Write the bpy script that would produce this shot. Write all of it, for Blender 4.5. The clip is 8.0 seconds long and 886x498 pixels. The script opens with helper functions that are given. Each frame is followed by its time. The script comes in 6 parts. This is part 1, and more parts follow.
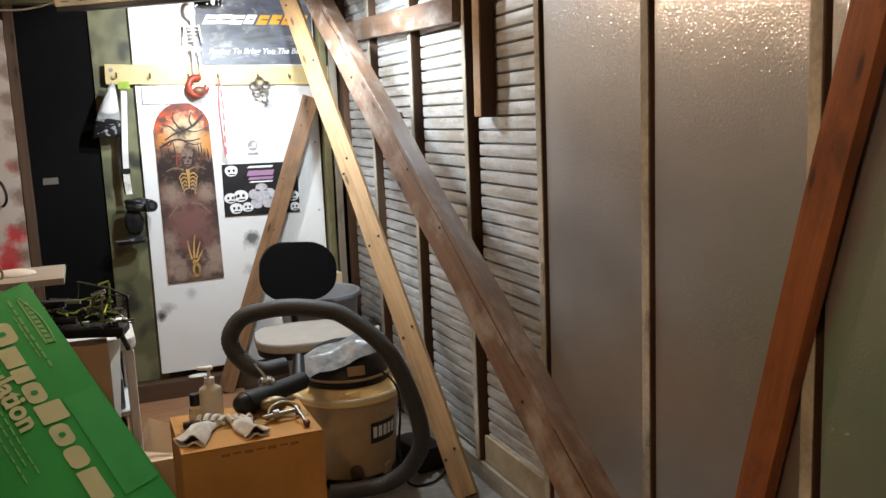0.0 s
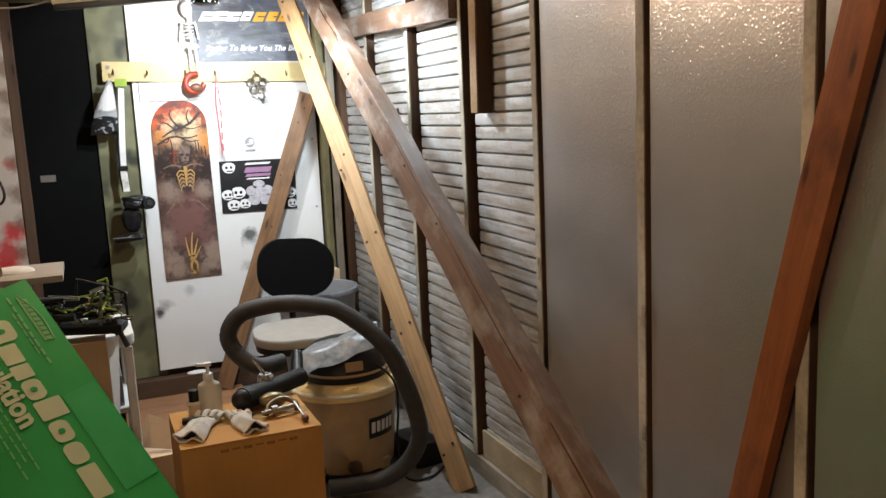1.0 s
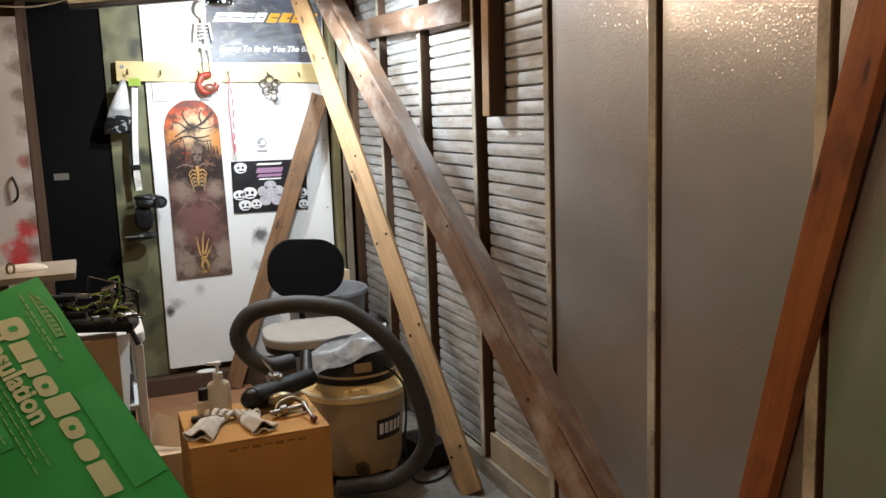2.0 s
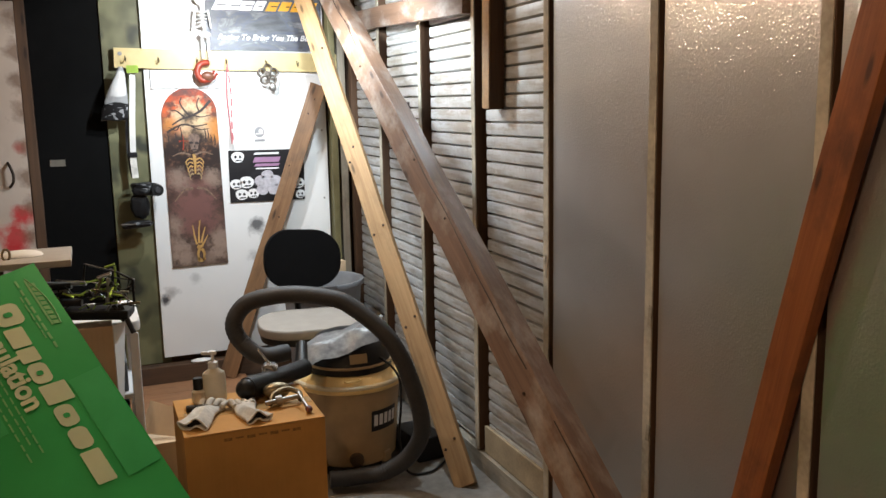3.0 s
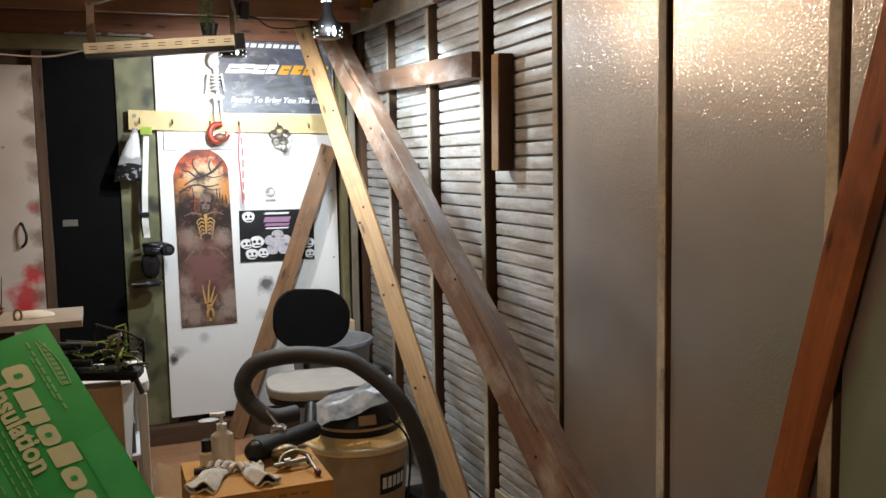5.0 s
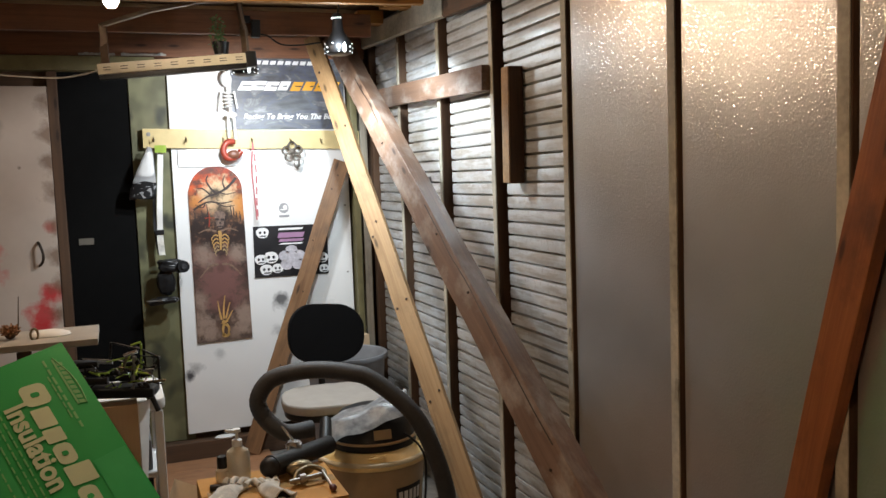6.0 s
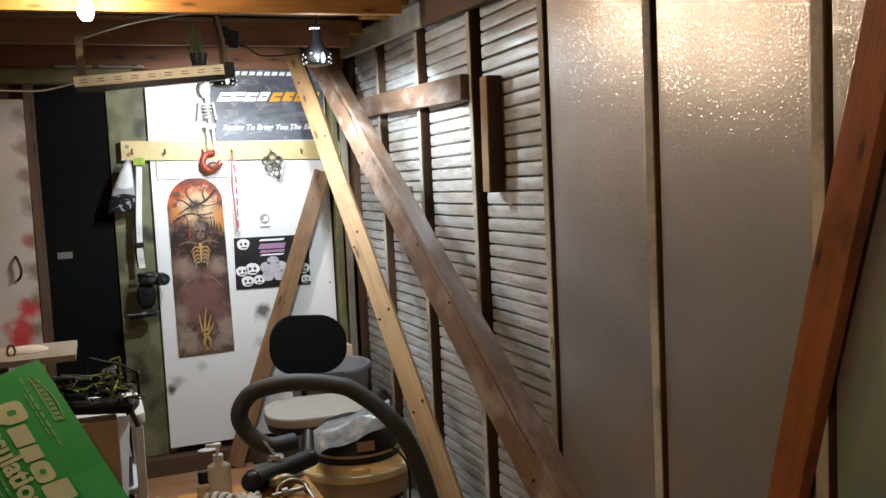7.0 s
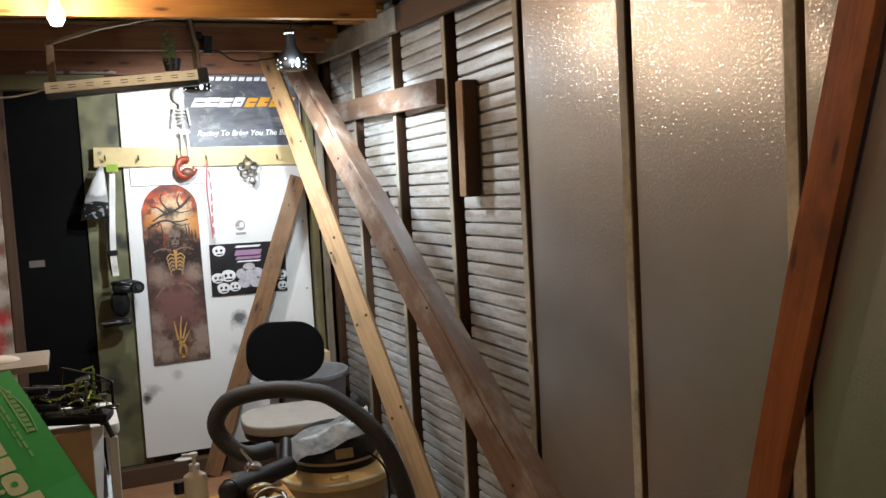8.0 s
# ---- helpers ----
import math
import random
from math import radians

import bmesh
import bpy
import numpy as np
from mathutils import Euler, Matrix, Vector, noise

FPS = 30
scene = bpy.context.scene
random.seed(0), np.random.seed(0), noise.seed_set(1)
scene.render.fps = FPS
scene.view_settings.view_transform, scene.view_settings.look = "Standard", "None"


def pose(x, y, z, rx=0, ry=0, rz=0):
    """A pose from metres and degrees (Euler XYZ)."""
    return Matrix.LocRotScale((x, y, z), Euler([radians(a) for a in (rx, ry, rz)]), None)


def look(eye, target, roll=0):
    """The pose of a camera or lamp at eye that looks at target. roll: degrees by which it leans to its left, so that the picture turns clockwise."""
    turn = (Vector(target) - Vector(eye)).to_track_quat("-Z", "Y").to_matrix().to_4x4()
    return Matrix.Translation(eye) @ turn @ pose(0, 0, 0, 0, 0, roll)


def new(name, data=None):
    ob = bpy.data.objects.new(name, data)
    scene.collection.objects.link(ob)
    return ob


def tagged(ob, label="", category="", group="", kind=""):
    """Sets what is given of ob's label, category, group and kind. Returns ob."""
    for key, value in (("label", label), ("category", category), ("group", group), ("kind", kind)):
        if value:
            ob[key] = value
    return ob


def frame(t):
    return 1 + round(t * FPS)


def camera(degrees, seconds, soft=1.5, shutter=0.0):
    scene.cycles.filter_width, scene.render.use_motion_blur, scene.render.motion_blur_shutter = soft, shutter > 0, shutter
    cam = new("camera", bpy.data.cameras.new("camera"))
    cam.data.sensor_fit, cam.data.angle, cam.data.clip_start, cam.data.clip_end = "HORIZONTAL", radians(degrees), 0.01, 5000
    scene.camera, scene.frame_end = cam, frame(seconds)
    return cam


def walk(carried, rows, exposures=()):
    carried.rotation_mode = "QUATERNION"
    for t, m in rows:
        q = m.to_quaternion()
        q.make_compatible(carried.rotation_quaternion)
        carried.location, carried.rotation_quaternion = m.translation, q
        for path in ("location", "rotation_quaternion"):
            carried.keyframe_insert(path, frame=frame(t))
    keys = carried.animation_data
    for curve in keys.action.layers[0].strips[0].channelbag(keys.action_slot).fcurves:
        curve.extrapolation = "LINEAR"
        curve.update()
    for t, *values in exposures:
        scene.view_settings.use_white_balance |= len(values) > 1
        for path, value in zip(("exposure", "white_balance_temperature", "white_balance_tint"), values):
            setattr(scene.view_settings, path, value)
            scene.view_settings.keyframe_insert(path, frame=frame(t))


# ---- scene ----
cam = camera(53.8, 8.0)
PATH = [
    (0, (0.05, 0.121, 1.573), (0.796, 1.95, 1.26), -2.4),
    (0.5, (0.05, 0.113, 1.575), (0.805, 1.938, 1.259), -2.4),
    (1, (0.046, 0.108, 1.574), (0.796, 1.933, 1.252), -2.6),
    (1.5, (0.043, 0.101, 1.576), (0.78, 1.932, 1.258), -2.4),
    (2.8, (0.038, 0.111, 1.576), (0.773, 1.940, 1.251), -1.3),
    (3, (0.037, 0.112, 1.576), (0.776, 1.94, 1.242), -1.1),
    (3.5, (0.037, 0.118, 1.572), (0.793, 1.942, 1.252), -0.6),
    (4, (0.023, 0.123, 1.576), (0.77, 1.956, 1.292), -0.7),
    (4.5, (0.025, 0.119, 1.582), (0.77, 1.958, 1.334), -1.2),
    (5, (0.025, 0.111, 1.588), (0.758, 1.961, 1.385), -1.1),
    (5.2, (0.027, 0.110, 1.589), (0.745, 1.966, 1.393), -1.3),
    (6.3, (0.037, 0.102, 1.593), (0.740, 1.967, 1.422), -2.2),
    (6.5, (0.039, 0.101, 1.594), (0.746, 1.964, 1.422), -2.4),
    (7, (0.051, 0.107, 1.601), (0.787, 1.96, 1.442), -2.7),
    (7.5, (0.058, 0.112, 1.601), (0.827, 1.952, 1.451), -2.7),
    (8, (0.057, 0.117, 1.601), (0.841, 1.951, 1.45), -3.1),
]
walk(cam, [(t, look(eye, target, roll)) for t, eye, target, roll in PATH], [(0, 0.08), (3.5, 0.08), (5, -0.08), (6.5, -0.24), (8, -0.29)])

# ---------------------------------------------------------------- light
world = bpy.data.worlds.new("world")
scene.world = world
world.use_nodes = True
world.node_tree.nodes["Background"].inputs[0].default_value = (0.9, 0.75, 0.6, 1)
world.node_tree.nodes["Background"].inputs[1].default_value = 0.012


def lamp(name, where, power, colour, radius):
    data = bpy.data.lights.new(name, "POINT")
    data.energy, data.color, data.shadow_soft_size = power, colour, radius
    ob = new(name, data)
    ob.location = where
    return ob


def spot(name, where, power, colour, radius, axis, cone, blend):
    data = bpy.data.lights.new(name, "SPOT")
    data.energy, data.color, data.shadow_soft_size, data.spot_size, data.spot_blend = power, colour, radius, radians(cone), blend
    ob = new(name, data)
    ob.matrix_world = look(where, Vector(where) + Vector(axis))
    return ob


WARM, COLD = (1.0, 0.785, 0.58), (0.80, 0.92, 1.0)
BULB = (0.079, 3.62, 2.302)
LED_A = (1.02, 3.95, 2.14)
LED_B = (0.675, 4.44, 2.105)
ADDED_BULB = (-0.5, 0.82, 2.38)
lamp("bulb_light", (BULB[0], BULB[1] - 0.06, BULB[2] + 0.025), 36, WARM, 0.03)
# Unseen bulb, added to light camera-facing sides; a joist shades the upper wall.
lamp("bulb_light", (ADDED_BULB[0], ADDED_BULB[1] - 0.06, ADDED_BULB[2] + 0.03), 58, (1.0, 0.69, 0.43), 0.035)
spot("led_light", (LED_A[0], LED_A[1], LED_A[2] - 0.045), 70, COLD, 0.03, (0.29, 0.24, -0.92), 160, 0.3)
spot("led_light", (LED_B[0], LED_B[1], LED_B[2] - 0.045), 48, (0.90, 0.95, 1.0), 0.03, (0.1, 0.6, -0.8), 165, 0.3)

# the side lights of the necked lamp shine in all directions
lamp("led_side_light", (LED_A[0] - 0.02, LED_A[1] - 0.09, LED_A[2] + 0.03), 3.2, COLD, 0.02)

# ---------------------------------------------------------------- materials


class Nodes:
    def __init__(self, name):
        self.mat = bpy.data.materials.new(name)
        self.mat.use_nodes = True
        self.tree = self.mat.node_tree
        self.bsdf = self.tree.nodes["Principled BSDF"]
        self.coord = self.tree.nodes.new("ShaderNodeTexCoord")

    def add(self, kind, **values):
        node = self.tree.nodes.new(kind)
        for key, value in values.items():
            node.inputs[key.replace("_", " ")].default_value = value
        return node

    def link(self, a, b):
        self.tree.links.new(a, b)

    def place(self, stretch=(1, 1, 1), turn=(0, 0, 0)):
        m = self.add("ShaderNodeMapping")
        m.inputs["Scale"].default_value = stretch
        m.inputs["Rotation"].default_value = turn
        self.link(self.coord.outputs["Object"], m.inputs["Vector"])
        return m.outputs[0]

    def noise(self, where, scale, detail=4.0, rough=0.55, warp=0.0):
        n = self.add("ShaderNodeTexNoise", Scale=scale, Detail=detail, Roughness=rough, Distortion=warp)
        self.link(where, n.inputs["Vector"])
        return n.outputs[0]

    def ramp(self, value, stops):
        r = self.add("ShaderNodeValToRGB")
        e = r.color_ramp.elements
        while len(e) < len(stops):
            e.new(0.5)
        for k, (p, c) in zip(e, stops):
            k.position, k.color = p, (*c, 1)
        self.link(value, r.inputs[0])
        return r.outputs[0]

    def mix(self, fac, a, b, mode="MIX"):
        m = self.tree.nodes.new("ShaderNodeMix")
        m.data_type, m.blend_type = "RGBA", mode
        for sock, v in ((m.inputs[0], fac), (m.inputs[6], a), (m.inputs[7], b)):
            if isinstance(v, (int, float)):
                sock.default_value = v
            elif isinstance(v, tuple):
                sock.default_value = (*v, 1)
            else:
                self.link(v, sock)
        return m.outputs[2]

    def bump(self, height, strength, distance):
        b = self.add("ShaderNodeBump", Strength=strength, Distance=distance)
        self.link(height, b.inputs["Height"])
        self.link(b.outputs[0], self.bsdf.inputs["Normal"])
        return b

    def done(self, colour, rough=0.6, metal=0.0, spec=0.5):
        if isinstance(colour, tuple):
            self.bsdf.inputs["Base Color"].default_value = (*colour, 1)
        else:
            self.link(colour, self.bsdf.inputs["Base Color"])
        if isinstance(rough, (int, float)):
            self.bsdf.inputs["Roughness"].default_value = rough
        else:
            self.link(rough, self.bsdf.inputs["Roughness"])
        self.bsdf.inputs["Metallic"].default_value = metal
        self.bsdf.inputs["Specular IOR Level"].default_value = spec
        return self.mat


def plain(name, c, rough=0.5, metal=0.0, vary=0.18, scale=14.0, bump=0.15, spec=0.5, fine=120.0):
    """A surface of one colour with soft dirt, faint grain and relief."""
    n = Nodes(name)
    where = n.place()
    big, small = n.noise(where, scale, 5), n.noise(where, fine, 3)
    dark = tuple(v * (1 - vary) for v in c)
    light = tuple(min(1, v * (1 + 0.5 * vary)) for v in c)
    col = n.ramp(big, [(0.3, dark), (0.7, light)])
    col = n.mix(0.25 * min(1, vary * 3), col, n.ramp(small, [(0.35, dark), (0.65, light)]))
    if bump:
        n.bump(small, bump, 0.001)
    return n.done(col, n.ramp(big, [(0.3, (rough * 0.85,) * 3), (0.7, (min(1, rough * 1.15),) * 3)]), metal, spec)


def wood(name, light, dark, rough=0.62, dirt=(0.05, 0.04, 0.03), soil=0.35, knots=True):
    """Sawn timber, grain along the local X axis, with knots and stains."""
    n = Nodes(name)
    info = n.tree.nodes.new("ShaderNodeObjectInfo")
    shift = n.tree.nodes.new("ShaderNodeVectorMath")
    shift.operation = "MULTIPLY_ADD"
    shift.inputs[1].default_value, shift.inputs[2].default_value = (1, 1, 1), (0, 0, 0)
    n.link(n.coord.outputs["Object"], shift.inputs[0])
    n.link(info.outputs["Random"], shift.inputs[2])

    def at(stretch):
        m = n.add("ShaderNodeMapping")
        m.inputs["Scale"].default_value = stretch
        n.link(shift.outputs[0], m.inputs["Vector"])
        return m.outputs[0]

    grain = n.noise(at((2.2, 55, 55)), 1.0, 6, 0.6, 1.2)
    broad = n.noise(at((0.9, 7, 7)), 1.4, 4, 0.55, 0.6)
    fine = n.noise(at((9, 260, 260)), 1.0, 3)
    mid = tuple((a + b) / 2 for a, b in zip(light, dark))
    col = n.ramp(grain, [(0.28, dark), (0.5, mid), (0.72, light)])
    col = n.mix(0.45, col, n.ramp(broad, [(0.3, dark), (0.7, light)]))
    stain = n.noise(at((3, 5, 5)), 1.5, 5, 0.65)
    col = n.mix(n.ramp(stain, [(0.5, (0, 0, 0)), (0.78, (soil, soil, soil))]), col, dirt)
    if knots:
        v = n.add("ShaderNodeTexVoronoi", Scale=1.0)
        v.voronoi_dimensions = "2D"
        v.inputs["Randomness"].default_value = 1.0
        n.link(at((3.0, 12, 1)), v.inputs["Vector"])
        some = n.ramp(v.outputs["Color"], [(0.58, (0,) * 3), (0.62, (1,) * 3)])
        ring = n.ramp(v.outputs["Distance"], [(0.06, (0.0,) * 3), (0.16, (0.5,) * 3), (0.34, (0.0,) * 3)])
        core = n.ramp(v.outputs["Distance"], [(0.05, (0.9,) * 3), (0.13, (0.0,) * 3)])
        col = n.mix(n.mix(1.0, ring, some, "MULTIPLY"), col, dark)
        col = n.mix(n.mix(1.0, core, some, "MULTIPLY"), col, tuple(0.3 * d for d in dark))
    n.bump(fine, 0.35, 0.0015)
    return n.done(col, n.ramp(broad, [(0.2, (rough * 0.8,) * 3), (0.8, (min(1, rough * 1.2),) * 3)]), 0, 0.4)


PINE = wood("pale_pine", (0.46, 0.295, 0.145), (0.215, 0.118, 0.048), 0.6, dirt=(0.085, 0.05, 0.025), soil=0.6)
BROWN = wood("weathered_brown_timber", (0.30, 0.165, 0.08), (0.12, 0.058, 0.027), 0.5, soil=0.75)
WEATHERED = wood("grey_weathered_timber", (0.235, 0.14, 0.09), (0.085, 0.046, 0.03), 0.5, dirt=(0.42, 0.39, 0.35), soil=0.75)
RED = wood("reddish_brown_timber", (0.36, 0.125, 0.036), (0.15, 0.042, 0.013), 0.55, dirt=(0.05, 0.018, 0.009), soil=0.8)
STUD = wood("dusty_stud_wood", (0.42, 0.38, 0.305), (0.19, 0.16, 0.12), 0.6, soil=0.75)
# Lit tone of the stud fronts and the far top plate, as colour.
LIT_WOOD = plain("pale_lit_wood", (0.46, 0.415, 0.33), 0.6, vary=0.5, scale=7, fine=60)
FLOORWOOD = wood("worn_floor_wood", (0.40, 0.205, 0.10), (0.23, 0.105, 0.05), 0.6, soil=0.5)
RAFTER = wood("red_brown_rafter_wood", (0.27, 0.115, 0.055), (0.11, 0.045, 0.022), 0.6, soil=0.6)
DARKWOOD = wood("dark_old_wood", (0.13, 0.07, 0.038), (0.05, 0.027, 0.015), 0.7, soil=0.5)
JOIST = wood("orange_joist_wood", (0.50, 0.25, 0.065), (0.27, 0.115, 0.03), 0.6, soil=0.35)
DECKING = wood("ceiling_deck_wood", (0.42, 0.32, 0.21), (0.24, 0.17, 0.10), 0.7, soil=0.5)
OLIVE = plain("olive_paint", (0.17, 0.15, 0.07), 0.55, vary=0.25)
BLACK = plain("black_plastic", (0.009, 0.009, 0.010), 0.42, vary=0.3, bump=0.1, spec=0.35)
RUBBER = plain("black_rubber", (0.024, 0.024, 0.027), 0.55, vary=0.4, scale=30)
HOSE = plain("dusty_hose_rubber", (0.042, 0.041, 0.042), 0.6, vary=0.5, scale=9)
FABRIC = plain("black_fabric", (0.0055, 0.0055, 0.006), 0.95, vary=0.3, bump=0.6, fine=420, spec=0.08)
CHROME = plain("bright_metal", (0.65, 0.65, 0.66), 0.22, 1.0, vary=0.15)
BRASS = plain("dull_brass", (0.26, 0.21, 0.13), 0.42, 1.0, vary=0.3)
DARK_NAIL = plain("rusty_nail", (0.045, 0.03, 0.022), 0.6, 0.6, vary=0.4)
PEWTER = plain("dark_pewter", (0.17, 0.145, 0.12), 0.55, 0.5, vary=0.4)
STEEL = plain("dull_steel", (0.38, 0.37, 0.35), 0.45, 1.0, vary=0.3)
WHITE_PLASTIC = plain("white_plastic", (0.74, 0.73, 0.71), 0.35, vary=0.08, bump=0.05)
CREAM = plain("cream_plastic", (0.90, 0.69, 0.32), 0.38, vary=0.12, bump=0.06)
TAN = plain("tan_plastic", (0.44, 0.32, 0.18), 0.42, vary=0.12, bump=0.08)
GREY_PLASTIC = plain("grey_plastic", (0.24, 0.25, 0.27), 0.4, vary=0.15)
SEAT = plain("beige_seat_cloth", (0.34, 0.31, 0.275), 0.85, vary=0.12, bump=0.4, fine=300, spec=0.2)
PAPER = plain("white_paper", (0.78, 0.77, 0.74), 0.7, vary=0.06, bump=0.05)
RAG = plain("grey_white_cloth", (0.63, 0.61, 0.56), 0.9, vary=0.35, scale=25, bump=0.5, spec=0.2)
LEAF = plain("green_leaf", (0.07, 0.19, 0.045), 0.5, vary=0.5, scale=60)
NEON = plain("lime_anodised_metal", (0.42, 0.60, 0.10), 0.35, 0.6, vary=0.2)
PALE_RED = plain("faded_red_cord", (0.50, 0.16, 0.17), 0.6, vary=0.3)
REDPL = plain("red_plastic", (0.34, 0.045, 0.02), 0.4, vary=0.25)
ORANGE = plain("orange_print", (0.75, 0.36, 0.03), 0.5, vary=0.1, bump=0)
ROSE_INK = plain("grey_petal_print", (0.50, 0.48, 0.52), 0.5, vary=0.35, scale=50, bump=0)
WHITE_INK = plain("white_print", (0.80, 0.80, 0.80), 0.5, vary=0.08, bump=0)
PINK_INK = plain("mauve_print", (0.36, 0.20, 0.33), 0.5, vary=0.15, bump=0)
BLACK_INK = plain("black_print", (0.012, 0.011, 0.013), 0.45, vary=0.3, bump=0)
GREY_INK = plain("grey_print", (0.30, 0.30, 0.31), 0.5, vary=0.3, bump=0)
TAN_INK = plain("bone_print", (0.36, 0.26, 0.13), 0.5, vary=0.35, scale=40, bump=0)
HOOD_INK = plain("shadow_print", (0.045, 0.03, 0.026), 0.5, vary=0.4, scale=40, bump=0)
BONE_DIM = plain("dim_bone_print", (0.20, 0.13, 0.09), 0.5, vary=0.4, scale=60, bump=0)
GOLD_INK = plain("gold_print", (0.50, 0.29, 0.09), 0.5, vary=0.3, bump=0)
GREEN_INK = plain("pale_green_print", (0.20, 0.50, 0.19), 0.5, vary=0.06, bump=0)
CREAM_INK = plain("pale_cream_print", (0.58, 0.66, 0.42), 0.5, vary=0.05, bump=0)


def emitter(name, colour, strength):
    n = Nodes(name)
    n.bsdf.inputs["Emission Color"].default_value = (*colour, 1)
    n.bsdf.inputs["Emission Strength"].default_value = strength
    return n.done(colour, 0.4)


GLOW_WARM = emitter("glowing_bulb", (1.0, 0.82, 0.58), 30)
GLOW_COLD = emitter("glowing_led", (0.92, 0.97, 1.0), 2.6)


def foil_material():
    """Satin metal whose fine embossing also carries small sharp facets."""
    n = Nodes("embossed_foil")
    where = n.place()
    warp = n.add("ShaderNodeVectorMath")
    warp.operation = "MULTIPLY_ADD"
    wob = n.add("ShaderNodeTexNoise", Scale=60.0)
    n.link(where, wob.inputs["Vector"])
    warp.inputs[1].default_value = (0.012, 0.012, 0.012)
    n.link(wob.outputs["Color"], warp.inputs[0])
    n.link(n.place((1, 1.25, 1.0)), warp.inputs[2])
    v = n.add("ShaderNodeTexVoronoi", Scale=125.0)
    n.link(warp.outputs[0], v.inputs["Vector"])
    fine, wide = n.noise(where, 165, 3), n.noise(where, 2.2, 3)
    creases = n.noise(n.place((1, 1.6, 30), (0.05, 0, 0)), 1.0, 3)
    h = n.mix(0.45, v.outputs["Distance"], fine)
    h = n.mix(0.22, h, creases)
    n.bump(creases, 0.05, 0.004)
    col = n.ramp(wide, [(0.3, (0.57, 0.552, 0.545)), (0.7, (0.66, 0.64, 0.632))])
    mat = n.done(col, n.ramp(wide, [(0.3, (0.47,) * 3), (0.7, (0.53,) * 3)]), 0.95)
    facet = n.add("ShaderNodeBsdfAnisotropic", Roughness=0.10)
    n.link(col, facet.inputs["Color"])
    deep = n.add("ShaderNodeBump", Strength=0.52, Distance=0.004)
    n.link(h, deep.inputs["Height"])
    n.link(deep.outputs[0], facet.inputs["Normal"])
    both = n.add("ShaderNodeMixShader", Fac=0.47)
    n.link(n.bsdf.outputs[0], both.inputs[1])
    n.link(facet.outputs[0], both.inputs[2])
    n.link(both.outputs[0], n.tree.nodes["Material Output"].inputs["Surface"])
    return mat


FOIL = foil_material()


def corrugated_material():
    n = Nodes("grimy_galvanised_sheet")
    where = n.place()
    streak = n.noise(n.place((1, 5, 40)), 1.0, 4)
    big, spot = n.noise(where, 3.5, 5), n.noise(where, 45, 4)
    col = n.ramp(big, [(0.3, (0.58, 0.58, 0.57)), (0.7, (0.80, 0.81, 0.82))])
    col = n.mix(n.ramp(streak, [(0.38, (0.55,) * 3), (0.55, (0,) * 3)]), col, (0.36, 0.30, 0.22))
    col = n.mix(n.ramp(spot, [(0.55, (0, 0, 0)), (0.75, (0.3,) * 3)]), col, (0.24, 0.18, 0.11))
    rub = n.noise(n.place((1, 9, 22), (0.1, 0, 0)), 1.0, 5, 0.7)
    col = n.mix(n.ramp(rub, [(0.56, (0, 0, 0)), (0.68, (0.6,) * 3)]), col, (0.80, 0.81, 0.82))
    n.bump(spot, 0.12, 0.002)
    return n.done(col, n.ramp(big, [(0.3, (0.36,) * 3), (0.7, (0.5,) * 3)]), 0.6)


CORRUGATED = corrugated_material()


def blotch(n, col, ink, spots, ragged=14.0):
    """Sprayed marks with ragged soft edges at given places: (place, radius, strength)."""
    rag = n.noise(n.place(), ragged, 4, 0.6)
    for place, radius, strength in spots:
        d = n.tree.nodes.new("ShaderNodeVectorMath")
        d.operation = "DISTANCE"
        d.inputs[1].default_value = place
        n.link(n.coord.outputs["Object"], d.inputs[0])
        s = n.add("ShaderNodeMath")
        s.operation = "MULTIPLY_ADD"
        s.inputs[1].default_value = 1.0 / radius
        n.link(d.outputs["Value"], s.inputs[0])
        n.link(rag, s.inputs[2])
        col = n.mix(n.ramp(s.outputs[0], [(0.65, (strength,) * 3), (1.0, (0, 0, 0))]), col, ink)
    return col


def white_panel_material():
    n = Nodes("white_painted_panel_with_smudges")
    where = n.place()
    smudge, big, fine = n.noise(where, 6.5, 4, 0.6), n.noise(where, 1.6, 3), n.noise(where, 150, 3)
    col = n.ramp(big, [(0.3, (0.72, 0.72, 0.71)), (0.7, (0.80, 0.80, 0.79))])
    col = n.mix(n.ramp(smudge, [(0.68, (0, 0, 0)), (0.80, (0.3,) * 3)]), col, (0.30, 0.30, 0.31))
    col = blotch(n, col, (0.03, 0.03, 0.035), [((0.385, 5.198, 0.495), 0.085, 0.95), ((0.42, 5.198, 0.53), 0.10, 0.5), ((0.92, 5.198, 0.88), 0.13, 0.85), ((0.99, 5.198, 0.80), 0.10, 0.6), ((0.90, 5.198, 0.70), 0.09, 0.4), ((0.56, 5.198, 0.60), 0.08, 0.3)])
    n.bump(fine, 0.12, 0.001)
    return n.done(col, 0.5)


WHITE_PANEL = white_panel_material()


def camo_material():
    n = Nodes("camouflage_spray_paint")
    where = n.place((1, 1, 0.8))
    a, b, fine = n.noise(where, 6.0, 2, 0.4), n.noise(n.place((1.3, 1, 1.1), (0.4, 0, 1.0)), 4.5, 2, 0.4), n.noise(where, 120, 3)
    col = n.ramp(a, [(0.44, (0.17, 0.165, 0.085)), (0.53, (0.10, 0.10, 0.05))])
    col = n.mix(n.ramp(b, [(0.56, (0, 0, 0)), (0.66, (0.95,) * 3)]), col, (0.02, 0.022, 0.014))
    n.bump(fine, 0.15, 0.001)
    return n.done(col, 0.55)


